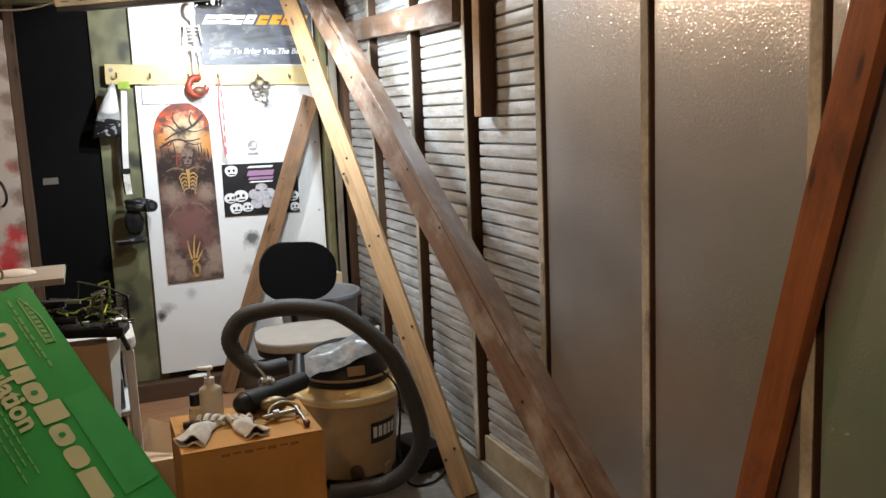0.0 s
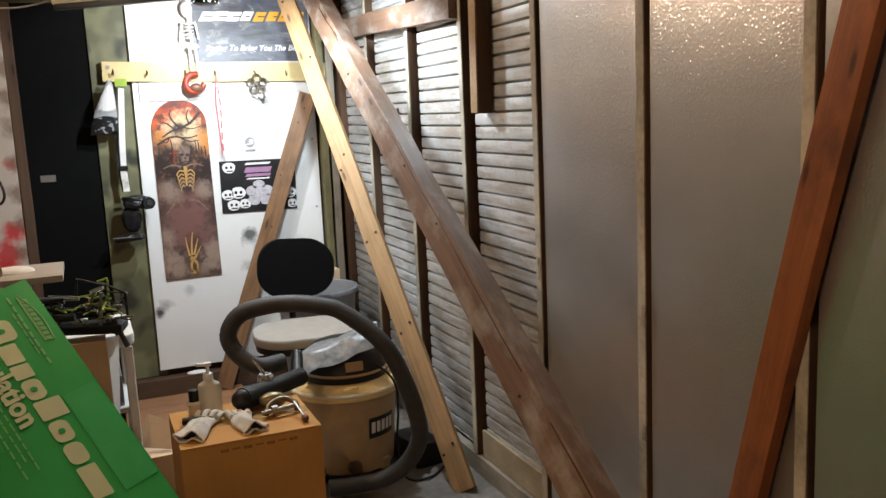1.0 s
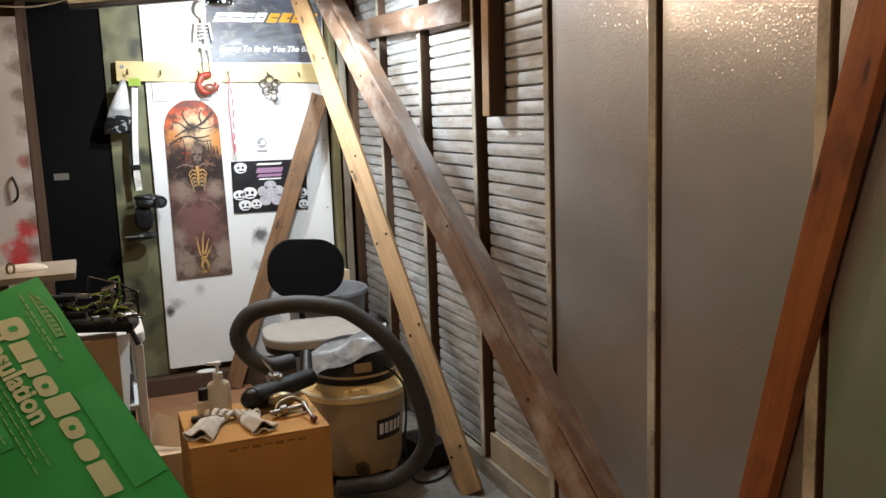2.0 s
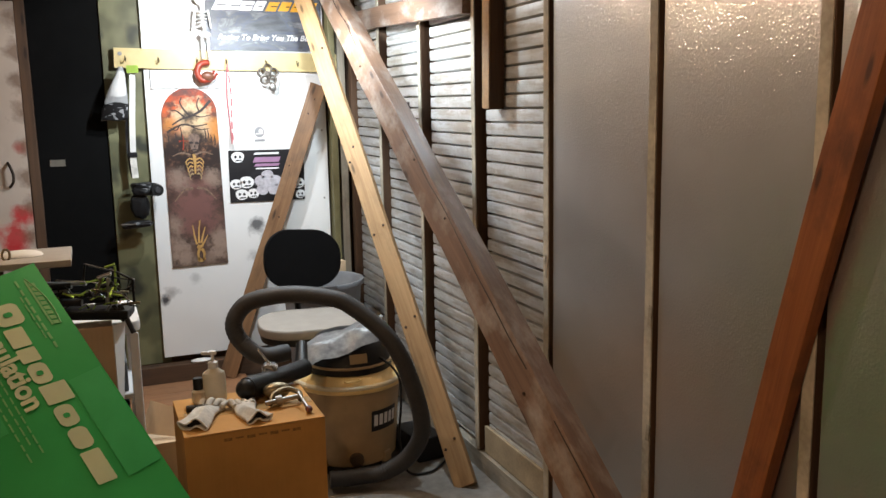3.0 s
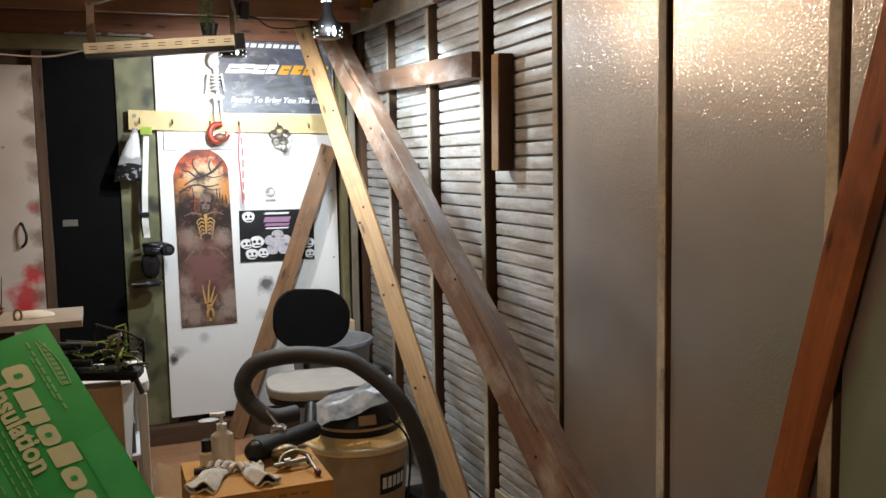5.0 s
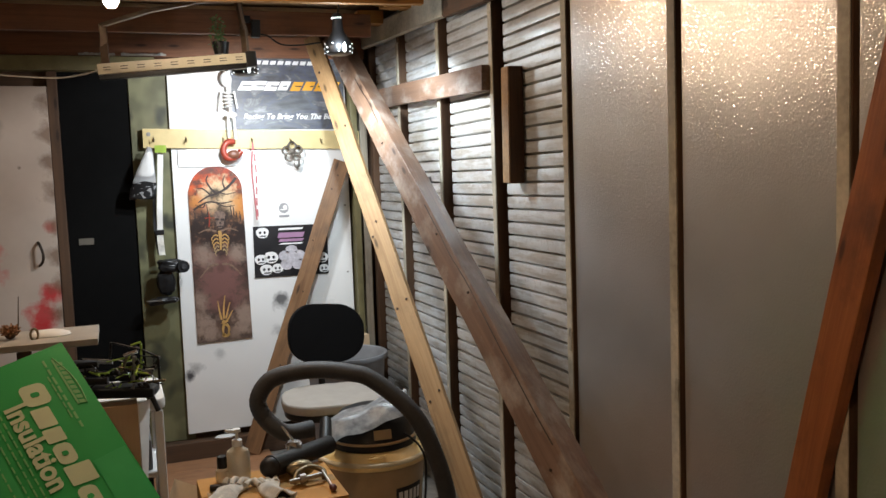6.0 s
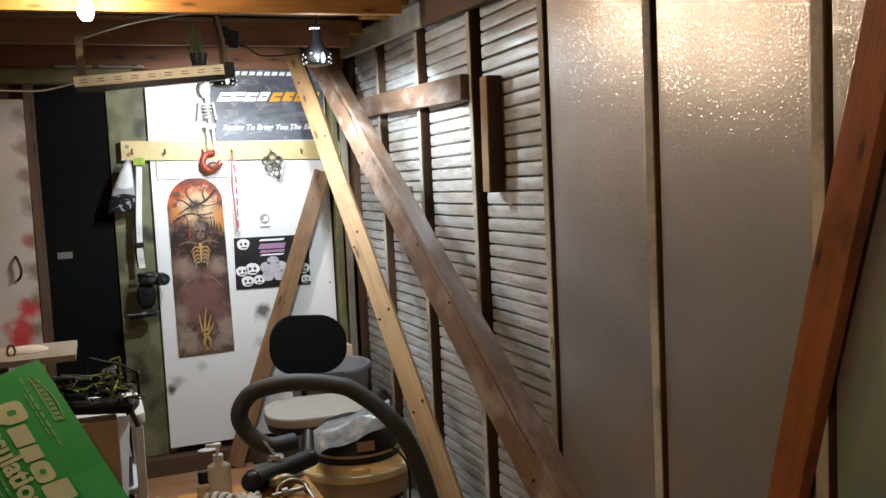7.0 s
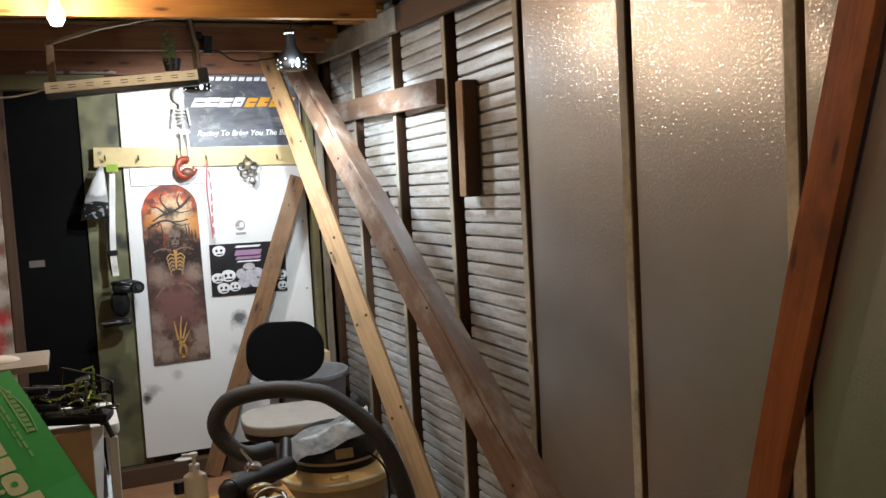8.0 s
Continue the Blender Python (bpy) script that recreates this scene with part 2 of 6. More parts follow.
CAMO = camo_material()


def red_sprayed_material():
    n = Nodes("white_paint_with_red_spray")
    where = n.place()
    a, big = n.noise(n.place((1.4, 1, 1)), 3.2, 3, 0.5), n.noise(where, 2.0, 4)
    col = n.ramp(big, [(0.3, (0.42, 0.34, 0.28)), (0.7, (0.56, 0.47, 0.40))])
    col = blotch(n, col, (0.50, 0.025, 0.03), [((-0.29, 5.19, 1.02), 0.16, 0.95), ((-0.34, 5.19, 0.90), 0.20, 0.9), ((-0.36, 5.19, 0.83), 0.14, 0.9), ((-0.28, 5.19, 1.38), 0.09, 0.7), ((-0.62, 5.19, 1.2), 0.25, 0.8), ((-0.8, 5.19, 0.7), 0.2, 0.8)])
    col = blotch(n, col, (0.15, 0.085, 0.05), [((-0.25, 5.19, 0.75 + 0.16 * k), 0.15, 0.75) for k in range(9)])
    col = blotch(n, col, (0.10, 0.06, 0.04), [((-0.406, 5.19, 1.695), 0.03, 0.9), ((-0.55, 5.19, 1.9), 0.2, 0.4)])
    n.bump(n.noise(where, 110, 3), 0.15, 0.001)
    return n.done(col, 0.55)


RED_SPRAY = red_sprayed_material()
PALE_WALL = plain("scuffed_pale_paint", (0.62, 0.57, 0.51), 0.6, vary=0.25, scale=3)


def concrete_material():
    n = Nodes("dusty_concrete")
    where = n.place()
    a, b, c = n.noise(where, 1.4, 5), n.noise(where, 22, 5), n.noise(where, 180, 3)
    col = n.ramp(a, [(0.3, (0.13, 0.117, 0.10)), (0.7, (0.20, 0.185, 0.165))])
    col = n.mix(0.4, col, n.ramp(b, [(0.35, (0.13, 0.115, 0.10)), (0.65, (0.27, 0.255, 0.23))]))
    n.bump(n.mix(0.5, b, c), 0.3, 0.003)
    return n.done(col, 0.8)


CONCRETE = concrete_material()


def cardboard_material(name, c):
    n = Nodes(name)
    where = n.place()
    flute, big, fine = n.noise(n.place((90, 90, 3)), 1.0, 2), n.noise(where, 5, 4), n.noise(where, 200, 3)
    col = n.ramp(big, [(0.3, tuple(v * 0.82 for v in c)), (0.7, tuple(v * 1.08 for v in c))])
    col = n.mix(0.15, col, n.ramp(flute, [(0.4, tuple(v * 0.8 for v in c)), (0.6, c)]))
    n.bump(n.mix(0.5, flute, fine), 0.12, 0.001)
    return n.done(col, 0.75, 0, 0.3)


CARDBOARD = cardboard_material("brown_cardboard", (0.54, 0.28, 0.08))
PALE_CARD = cardboard_material("pale_cardboard", (0.64, 0.47, 0.30))


def foam_material():
    n = Nodes("green_foam_facing")
    where = n.place()
    big, fine = n.noise(where, 4, 3), n.noise(where, 160, 3)
    n.bump(fine, 0.1, 0.001)
    return n.done(n.ramp(big, [(0.3, (0.016, 0.34, 0.072)), (0.7, (0.023, 0.41, 0.095))]), 0.42)


FOAM = foam_material()
FOAM_PATCH = plain("lighter_green_print", (0.036, 0.43, 0.115), 0.42, vary=0.1, bump=0)
FOAM_CORE = plain("pale_foam_core", (0.60, 0.62, 0.50), 0.8, vary=0.1, bump=0.5)


def banner_material():
    n = Nodes("printed_banner")
    a, b = n.noise(n.place((1, 1, 2.2)), 5.0, 4, 0.6, 1.2), n.noise(n.place((1, 1, 3)), 14, 3)
    col = n.ramp(a, [(0.32, (0.012, 0.013, 0.018)), (0.47, (0.045, 0.05, 0.065)), (0.54, (0.035, 0.045, 0.09)), (0.58, (0.05, 0.053, 0.06)), (0.68, (0.24, 0.245, 0.26))])
    return n.done(n.mix(0.12, col, b), 0.35)


BANNER = banner_material()


def deck_print_material():
    """A dusk sky running from red at the arch to brown earth at the foot."""
    n = Nodes("arched_print")
    sep = n.tree.nodes.new("ShaderNodeSeparateXYZ")
    n.link(n.coord.outputs["Object"], sep.inputs[0])
    height = n.add("ShaderNodeMapRange")
    height.inputs["From Min"].default_value, height.inputs["From Max"].default_value = 0.67, 1.68
    n.link(sep.outputs["Z"], height.inputs["Value"])
    sky = n.ramp(height.outputs[0], [(0.0, (0.13, 0.085, 0.06)), (0.35, (0.16, 0.085, 0.07)), (0.55, (0.20, 0.10, 0.075)), (0.72, (0.42, 0.20, 0.10)), (0.88, (0.55, 0.10, 0.03)), (1.0, (0.30, 0.035, 0.015))])
    cloud = n.noise(n.place((1, 1, 1.6)), 9, 6, 0.7, 0.8)
    col = n.mix(n.ramp(cloud, [(0.42, (0, 0, 0)), (0.60, (0.85,) * 3)]), sky, (0.06, 0.04, 0.034))

    def at(u, v):
        return (0.592 + u + 0.01 * v, 5.189, 0.674 + v)

    def paint(col, ink, marks):
        return blotch(n, col, ink, [(at(u, v), r, k) for u, v, r, k in marks], 34.0)

    col = paint(col, (0.62, 0.45, 0.27), [(0.0, 0.87, 0.20, 1), (0.04, 0.83, 0.17, 0.95), (-0.05, 0.84, 0.16, 0.9), (0.06, 0.78, 0.16, 0.8), (-0.02, 0.77, 0.14, 0.7)])
    col = paint(col, (0.55, 0.22, 0.05), [(0.12, 0.80, 0.12, 0.8), (0.12, 0.73, 0.12, 0.8), (-0.12, 0.80, 0.10, 0.7)])
    col = paint(col, (0.03, 0.02, 0.018), [(-0.12, 0.65, 0.18, 1), (0.13, 0.64, 0.14, 1), (-0.06, 0.57, 0.15, 1), (0.08, 0.56, 0.16, 1), (0.12, 0.53, 0.14, 0.9), (-0.01, 0.85, 0.09, 0.9), (-0.03, 0.83, 0.08, 0.8), (-0.10, 0.70, 0.16, 0.8), (0.09, 0.69, 0.11, 0.7), (0.01, 0.74, 0.13, 0.9), (0.01, 0.68, 0.16, 0.95), (-0.10, 0.62, 0.20, 0.95), (0.11, 0.61, 0.19, 0.95), (0.05, 0.60, 0.14, 0.9), (-0.03, 0.60, 0.14, 0.8), (0.0, 0.51, 0.12, 0.8), (0.13, 0.46, 0.12, 0.85), (0.14, 0.36, 0.10, 0.7), (-0.13, 0.40, 0.10, 0.6)])
    col = paint(col, (0.30, 0.215, 0.17), [(0.09, 0.50, 0.14, 0.8), (-0.10, 0.51, 0.13, 0.7), (-0.06, 0.46, 0.12, 0.6), (-0.12, 0.24, 0.14, 0.8), (-0.11, 0.10, 0.17, 0.9), (-0.07, 0.05, 0.14, 0.8), (0.11, 0.15, 0.17, 0.9), (0.12, 0.09, 0.14, 0.8), (0.07, 0.05, 0.12, 0.6)])
    col = paint(col, (0.17, 0.082, 0.072), [(0.0, 0.40, 0.22, 1), (-0.04, 0.33, 0.20, 1), (0.04, 0.33, 0.20, 1), (0.0, 0.27, 0.20, 1), (0.05, 0.23, 0.15, 0.9), (-0.04, 0.22, 0.14, 0.9)])
    col = paint(col, (0.07, 0.035, 0.03), [(0.02, 0.21, 0.11, 0.7), (0.0, 0.08, 0.10, 0.6), (0.0, 0.42, 0.07, 0.5)])
    return n.done(col, 0.35)


DECK_PRINT = deck_print_material()


def film_material():
    n = Nodes("clear_plastic_film")
    n.bsdf.inputs["Alpha"].default_value = 0.38
    n.bump(n.noise(n.place(), 40, 3), 0.5, 0.004)
    return n.done((0.66, 0.67, 0.68), 0.2)


FILM = film_material()


def bottle_material():
    n = Nodes("clear_gel_bottle")
    n.bsdf.inputs["Transmission Weight"].default_value = 0.4
    n.bsdf.inputs["IOR"].default_value = 1.35
    return n.done((0.84, 0.80, 0.68), 0.15)


BOTTLE = bottle_material()

# ---------------------------------------------------------------- mesh tools


def box(bm, centre, size, turn=None, bevel=0.0):
    m = Matrix.Translation(centre) @ (turn.to_4x4() if turn else Matrix.Identity(4)) @ Matrix.Diagonal((*size, 1))
    made = bmesh.ops.create_cube(bm, size=1, matrix=m)["verts"]
    if bevel:
        edges = list({e for v in made for e in v.link_edges})
        bmesh.ops.bevel(bm, geom=edges, offset=bevel, segments=2, profile=0.5, affect="EDGES")
    return bm


def span(bm, lo, hi, bevel=0.0):
    return box(bm, [(a + b) / 2 for a, b in zip(lo, hi)], [abs(b - a) for a, b in zip(lo, hi)], None, bevel)


def rod(bm, a, b, r0, r1=None, sides=14, caps=True):
    a, b = Vector(a), Vector(b)
    turn = (b - a).to_track_quat("Z", "Y").to_matrix().to_4x4()
    m = Matrix.Translation((a + b) / 2) @ turn
    bmesh.ops.create_cone(bm, cap_ends=caps, segments=sides, radius1=r0, radius2=r0 if r1 is None else r1, depth=(b - a).length, matrix=m)
    return bm


def ball(bm, centre, size, u=16, v=10, turn=None):
    m = Matrix.Translation(centre) @ (turn.to_4x4() if turn else Matrix.Identity(4)) @ Matrix.Diagonal((*size, 1))
    bmesh.ops.create_uvsphere(bm, u_segments=u, v_segments=v, radius=1, matrix=m)
    return bm


def lathe(bm, centre, profile, sides=40, squash=(1, 1)):
    """Rings of (radius, height) round a vertical axis."""
    rings = []
    for r, z in profile:
        if r < 1e-5:
            rings.append([bm.verts.new((centre[0], centre[1], centre[2] + z))])
        else:
            rings.append([bm.verts.new((centre[0] + squash[0] * r * math.cos(2 * math.pi * k / sides), centre[1] + squash[1] * r * math.sin(2 * math.pi * k / sides), centre[2] + z)) for k in range(sides)])
    for a, b in zip(rings, rings[1:]):
        for k in range(sides):
            j = (k + 1) % sides
            face = [a[k % len(a)], a[j % len(a)], b[j % len(b)], b[k % len(b)]]
            face = list(dict.fromkeys(face))
            if len(face) > 2:
                bm.faces.new(face)
    return bm


def smooth_path(points, steps=10):
    """A Catmull-Rom line through points."""
    pts = [Vector(p) for p in points]
    pts = [2 * pts[0] - pts[1], *pts, 2 * pts[-1] - pts[-2]]
    out = []
    for a, b, c, d in zip(pts, pts[1:], pts[2:], pts[3:]):
        for k in range(steps):
            t = k / steps
            out.append(0.5 * (2 * b + (c - a) * t + (2 * a - 5 * b + 4 * c - d) * t * t + (3 * b - a - 3 * c + d) * t ** 3))
    return [*out, pts[-2]]


def tube(bm, path, radius, sides=12, rings=0.0):
    """A tube along a path; rings: the depth of its ribs, one every other step."""
    path = [Vector(p) for p in path]
    side, loops = None, []
    for n, p in enumerate(path):
        ahead = (path[min(n + 1, len(path) - 1)] - path[max(n - 1, 0)]).normalized()
        side = (side - ahead * side.dot(ahead)) if side else ahead.orthogonal()
        side.normalize()
        other = ahead.cross(side)
        r = radius + (rings if n % 2 else 0)
        loops.append([bm.verts.new(p + r * (side * math.cos(2 * math.pi * k / sides) + other * math.sin(2 * math.pi * k / sides))) for k in range(sides)])
    for a, b in zip(loops, loops[1:]):
        for k in range(sides):
            bm.faces.new((a[k], a[(k + 1) % sides], b[(k + 1) % sides], b[k]))
    bm.faces.new(loops[0][::-1]), bm.faces.new(loops[-1])
    return bm


def even(path, step):
    """The same line, cut at even steps."""
    out, left = [path[0]], step
    for a, b in zip(path, path[1:]):
        length = (b - a).length
        while left <= length:
            out.append(a.lerp(b, left / length))
            left += step
        left -= length
    return out


def plate(bm, outline, thick, frame_m):
    """A flat outline (u, v) laid into the world by a matrix, with thickness along its third axis."""
    front = [bm.verts.new(frame_m @ Vector((u, v, thick))) for u, v in outline]
    back = [bm.verts.new(frame_m @ Vector((u, v, 0))) for u, v in outline]
    bm.faces.new(front), bm.faces.new(back[::-1])
    for k in range(len(front)):
        j = (k + 1) % len(front)
        bm.faces.new((back[k], back[j], front[j], front[k]))
    return bm


def level_normals(me):
    """Area-weighted corner normals, so that flat faces stay flat beside rounded edges."""
    around = [[] for _ in me.vertices]
    faces = [(p.normal.copy(), p.area) for p in me.polygons]
    for p in me.polygons:
        for v in p.vertices:
            around[v].append(p.index)
    corners = [(0.0, 0.0, 1.0)] * len(me.loops)
    for p in me.polygons:
        own = faces[p.index][0]
        for k in p.loop_indices:
            total = Vector((0, 0, 0))
            for f in around[me.loops[k].vertex_index]:
                normal, area = faces[f]
                if normal.dot(own) > 0.788:
                    total += normal * area
            corners[k] = tuple(total.normalized()) if total.length > 1e-12 else tuple(own)
    me.normals_split_custom_set(corners)


def mesh_of(name, bm, material, smooth=True):
    bmesh.ops.recalc_face_normals(bm, faces=bm.faces)
    me = bpy.data.meshes.new(name)
    bm.to_mesh(me)
    bm.free()
    me.materials.append(material)
    if smooth:
        for p in me.polygons:
            p.use_smooth = True
        me.set_sharp_from_angle(angle=radians(38))
        if len(me.polygons) < 2500:
            level_normals(me)
    return me


def thing(name, where, label, category, group="", kind=""):
    ob = new(name)
    ob.empty_display_size = 0.05
    ob.location = where
    return tagged(ob, label, category, group, kind)


def part(name, bm, material, parent, label="", smooth=True):
    """One mesh, built in world places, under a thing or a part."""
    ob = new(name, mesh_of(name, bm, material, smooth))
    ob.parent = parent
    if parent.type == "EMPTY":
        ob.matrix_parent_inverse = Matrix.Translation(-parent.location)
    return tagged(ob, label)


def solid(name, bm, material, label, category="", group="", kind="", smooth=True):
    return tagged(new(name, mesh_of(name, bm, material, smooth)), label, category, group, kind)


B = bmesh.new


def timber(name, a, b, width, depth, face, material, parent=None, wander=0.0, **tags):
    """A sawn timber from a to b. Its wide face (width) looks along `face`; local X runs along it."""
    a, b = Vector(a), Vector(b)
    x = (b - a).normalized()
    z = Vector(face)
    z = (z - x * z.dot(x)).normalized()
    y = z.cross(x)
    length = (b - a).length
    bm = B()
    bmesh.ops.create_cube(bm, size=1, matrix=Matrix.Diagonal((length, width, depth, 1)))
    bmesh.ops.bevel(bm, geom=bm.edges[:], offset=min(0.004, depth * 0.1), segments=2, profile=0.5, affect="EDGES")
    cuts = max(1, int(length / 0.12))
    for k in range(1, cuts):
        at = -length / 2 + length * k / cuts
        bmesh.ops.bisect_plane(bm, geom=bm.verts[:] + bm.edges[:] + bm.faces[:], plane_co=(at, 0, 0), plane_no=(1, 0, 0))
    seed = Vector((a.x * 3.1, a.y * 2.3, length))
    for v in bm.verts:
        n = noise.noise_vector(Vector((v.co.x * 1.7, 0, 0)) + seed)
        f = noise.noise_vector(v.co * 9 + seed)
        v.co.y += n.y * (0.004 + wander) + f.y * 0.0015
        v.co.z += n.z * (0.003 + wander) + f.z * 0.0012
    me = mesh_of(name, bm, material)
    m = Matrix((x, y, z)).transposed().to_4x4()
    m.translation = (a + b) / 2
    ob = new(name, me)
    if parent:
        ob.parent = parent
        if parent.type == "EMPTY":
            m = Matrix.Translation(-parent.location) @ m
    ob.matrix_local = m
    return tagged(ob, **tags)


def words(name, text, size, frame_m, material, parent, depth=0.0008, lean=0.0, weight=0.0):
    """Built-in lettering laid flat by a matrix, as one mesh."""
    cu = bpy.data.curves.new(name, "FONT")
    cu.body, cu.size, cu.extrude, cu.align_x, cu.align_y = text, size, depth, "CENTER", "CENTER"
    cu.shear, cu.offset = lean, weight
    tmp = new(name, cu)
    bpy.context.view_layer.update()
    me = bpy.data.meshes.new_from_object(tmp.evaluated_get(bpy.context.evaluated_depsgraph_get()))
    bpy.data.objects.remove(tmp)
    me.transform(frame_m)
    me.materials.clear()
    me.materials.append(material)
    ob = new(name, me)
    ob.parent = parent
    if parent.type == "EMPTY":
        ob.matrix_parent_inverse = Matrix.Translation(-parent.location)
    return ob


def facing(origin, right, up):
    """A matrix whose first axis is right, second up and third the outward normal."""
    r, u = Vector(right).normalized(), Vector(up)
    u = (u - r * u.dot(r)).normalized()
    m = Matrix((r, u, r.cross(u))).transposed().to_4x4()
    m.translation = origin
    return m


def rounded(w, h, r, n=5):
    """The outline of a rounded rectangle about the origin."""
    out = []
    for cx, cy, a0 in ((w / 2 - r, h / 2 - r, 0), (-w / 2 + r, h / 2 - r, 90), (-w / 2 + r, -h / 2 + r, 180), (w / 2 - r, -h / 2 + r, 270)):
        for k in range(n + 1):
            a = radians(a0 + 90 * k / n)
            out.append((cx + r * math.cos(a), cy + r * math.sin(a)))
    return out


def disc(cx, cy, rx, ry, n=28, wob=0.0):
    return [(cx + rx * (1 + wob * math.sin(3 * a + cx * 40)) * math.cos(a), cy + ry * (1 + wob * math.cos(2 * a)) * math.sin(a)) for a in (2 * math.pi * k / n for k in range(n))]


# ---------------------------------------------------------------- setting
STUDS = [4.59, 3.98, 3.37, 2.76, 2.15, 1.54, 0.93, 0.32, -0.29, -0.90, -1.51, -2.12]

floor = B()
span(floor, (-2.6, -2.6, -0.12), (1.72, 5.4, 0.0))
solid("floor", floor, CONCRETE, "dusty grey concrete slab floor", "floor", kind="structure")

# right wall: bottom plate, studs, top plate, corrugated sheet, foil boards
wall_e = thing("wall_east", (1.55, 2.0, 0), "open stud wall with corrugated metal and foil boards", "wall", kind="structure")
timber("bottom_plate", (1.552, -2.5, 0.043), (1.552, 5.2, 0.043), 0.094, 0.085, (0, 0, 1), STUD, wall_e)
# Dark studs with pale strips: shaded sides and lit fronts, as colour.
for y in STUDS:
    timber("stud", (1.552, y + 0.019, 0.087), (1.552, y + 0.019, 2.42), 0.038, 0.086, (-1, 0, 0), DARKWOOD, wall_e)
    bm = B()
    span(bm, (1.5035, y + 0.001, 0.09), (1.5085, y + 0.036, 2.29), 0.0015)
    part("stud_facing", bm, LIT_WOOD, wall_e, "pale strip that holds the lit tone of the stud's front edge")
timber("stud", (1.55, 5.165, 0.087), (1.55, 5.165, 2.42), 0.05, 0.089, (-1, 0, 0), DARKWOOD, wall_e)
# Pale far piece, dark near piece: the LED lamp's reach put into colour.
timber("top_plate", (1.486, 3.82, 2.341), (1.486, 5.2, 2.39), 0.105, 0.036, (-1, 0, 0), LIT_WOOD, wall_e)
timber("top_plate", (1.486, 2.2, 2.283), (1.486, 3.815, 2.341), 0.115, 0.036, (-1, 0, 0), DARKWOOD, wall_e)
timber("top_plate", (1.486, -2.5, 2.33), (1.486, 2.19, 2.35), 0.105, 0.036, (-1, 0, 0), STUD, wall_e)

PITCH = 0.0530
SHEET_X = 1.536


def ribbed_sheet(y0, y1, seed):
    """Horizontal ribs: broad flats that dip into narrow grooves."""
    bm = B()
    shape = ((0.0, 0.0), (0.13, 0.0005), (0.15, 0.018), (0.19, 0.025), (0.23, 0.023), (0.27, 0.008), (0.33, 0.0005), (0.70, -0.0015))
    levels = []
    z = 1.386 - 24 * PITCH - 0.24 * PITCH
    while z < 2.44:
        levels += [(z + f * PITCH, d) for f, d in shape]
        z += PITCH
    cols = [y0 + (y1 - y0) * k / 10 for k in range(11)]
    grid = []
    for z, d in levels:
        row = []
        for y in cols:
            dent = noise.noise(Vector((y * 4, z * 5, seed))) * 0.0035
            row.append(bm.verts.new((SHEET_X + d + dent, y, 1.58 + 0.9987 * (z - 1.58) + 0.004 * noise.noise(Vector((y * 2, seed, z))))))
        grid.append(row)
    for a, b in zip(grid, grid[1:]):
        for k in range(10):
            bm.faces.new((a[k], a[k + 1], b[k + 1], b[k]))
    return bm


for k, (a, b) in enumerate(((4.632, 5.11), (4.024, 4.548), (3.414, 3.938), (2.804, 3.328))):
    part("corrugated_sheet", ribbed_sheet(a, b, k * 3.7), CORRUGATED, wall_e, "grimy ribbed galvanised metal sheet")
for k, y in enumerate(STUDS[3:-1]):
    bm = B()
    span(bm, (1.514, y - 0.57 + 0.002, 0.088), (1.56, y - 0.015, 2.40), 0.002)
    if y == 1.54:  # this board sits loose, its near edge pushed in
        bmesh.ops.rotate(bm, verts=bm.verts, cent=(1.514, y - 0.015, 1.2), matrix=Matrix.Rotation(radians(2.5), 3, "Z"))
    part("foil_board", bm, FOIL, wall_e, "silver embossed foil-faced insulation board")
bm = B()
span(bm, (1.520, 2.80, 0.088), (1.5335, 3.345, 0.205), 0.002)
part("skirt_board", bm, plain("dusty_ochre_board", (0.36, 0.29, 0.19), 0.7, vary=0.4, scale=9), wall_e, "pale dusty skirting strip")
bm = B()
span(bm, (1.524, 4.215, 1.515), (1.5315, 4.325, 1.575), 0.002)
part("tin_patch", bm, plain("dull_grey_tin", (0.20, 0.20, 0.21), 0.5, 0.5, vary=0.3), wall_e, "small dull grey tin patch")
for y, z, h in ((2.158, 0.955, 0.06), (2.772, 0.99, 0.07), (2.775, 1.02, 0.03), (2.158, 0.60, 0.05)):
    bm = B()
    box(bm, (1.504, y, z), (0.005, 0.016, h), Euler((0.12, 0, 0)).to_matrix(), 0.001)
    part("splinter", bm, STUD, wall_e, "pale torn wood splinter")
bm = B()
span(bm, (1.625, -2.6, 0.0), (1.72, 5.4, 2.5))
part("outer_cladding", bm, DARKWOOD, wall_e)

# back wall
wall_n = thing("wall_north", (0, 5.3, 0), "back wall boards with camouflage paint and old timber", "wall", kind="structure")
bm = B()
span(bm, (-2.6, 5.26, 0.0), (1.625, 5.36, 2.5))
part("backing", bm, DARKWOOD, wall_n)
bm = B()
span(bm, (0.157, 5.222, 0.12), (0.40, 5.258, 2.20), 0.002)
part("camouflage_board", bm, CAMO, wall_n, "olive camouflage spray-painted board")
bm = B()
span(bm, (-0.20, 5.235, 0.05), (0.155, 5.258, 2.20), 0.002)
part("black_panel", bm, plain("soot_black", (0.004, 0.004, 0.004), 0.9, vary=0.2, spec=0.1), wall_n, "tall matt black panel")
timber("trim", (-0.222, 5.225, 0.05), (-0.222, 5.225, 2.20), 0.05, 0.05, (0, -1, 0), DARKWOOD, wall_n)
timber("sill", (-2.5, 5.20, 0.06), (1.45, 5.20, 0.06), 0.1, 0.11, (0, 0, 1), DARKWOOD, wall_n)
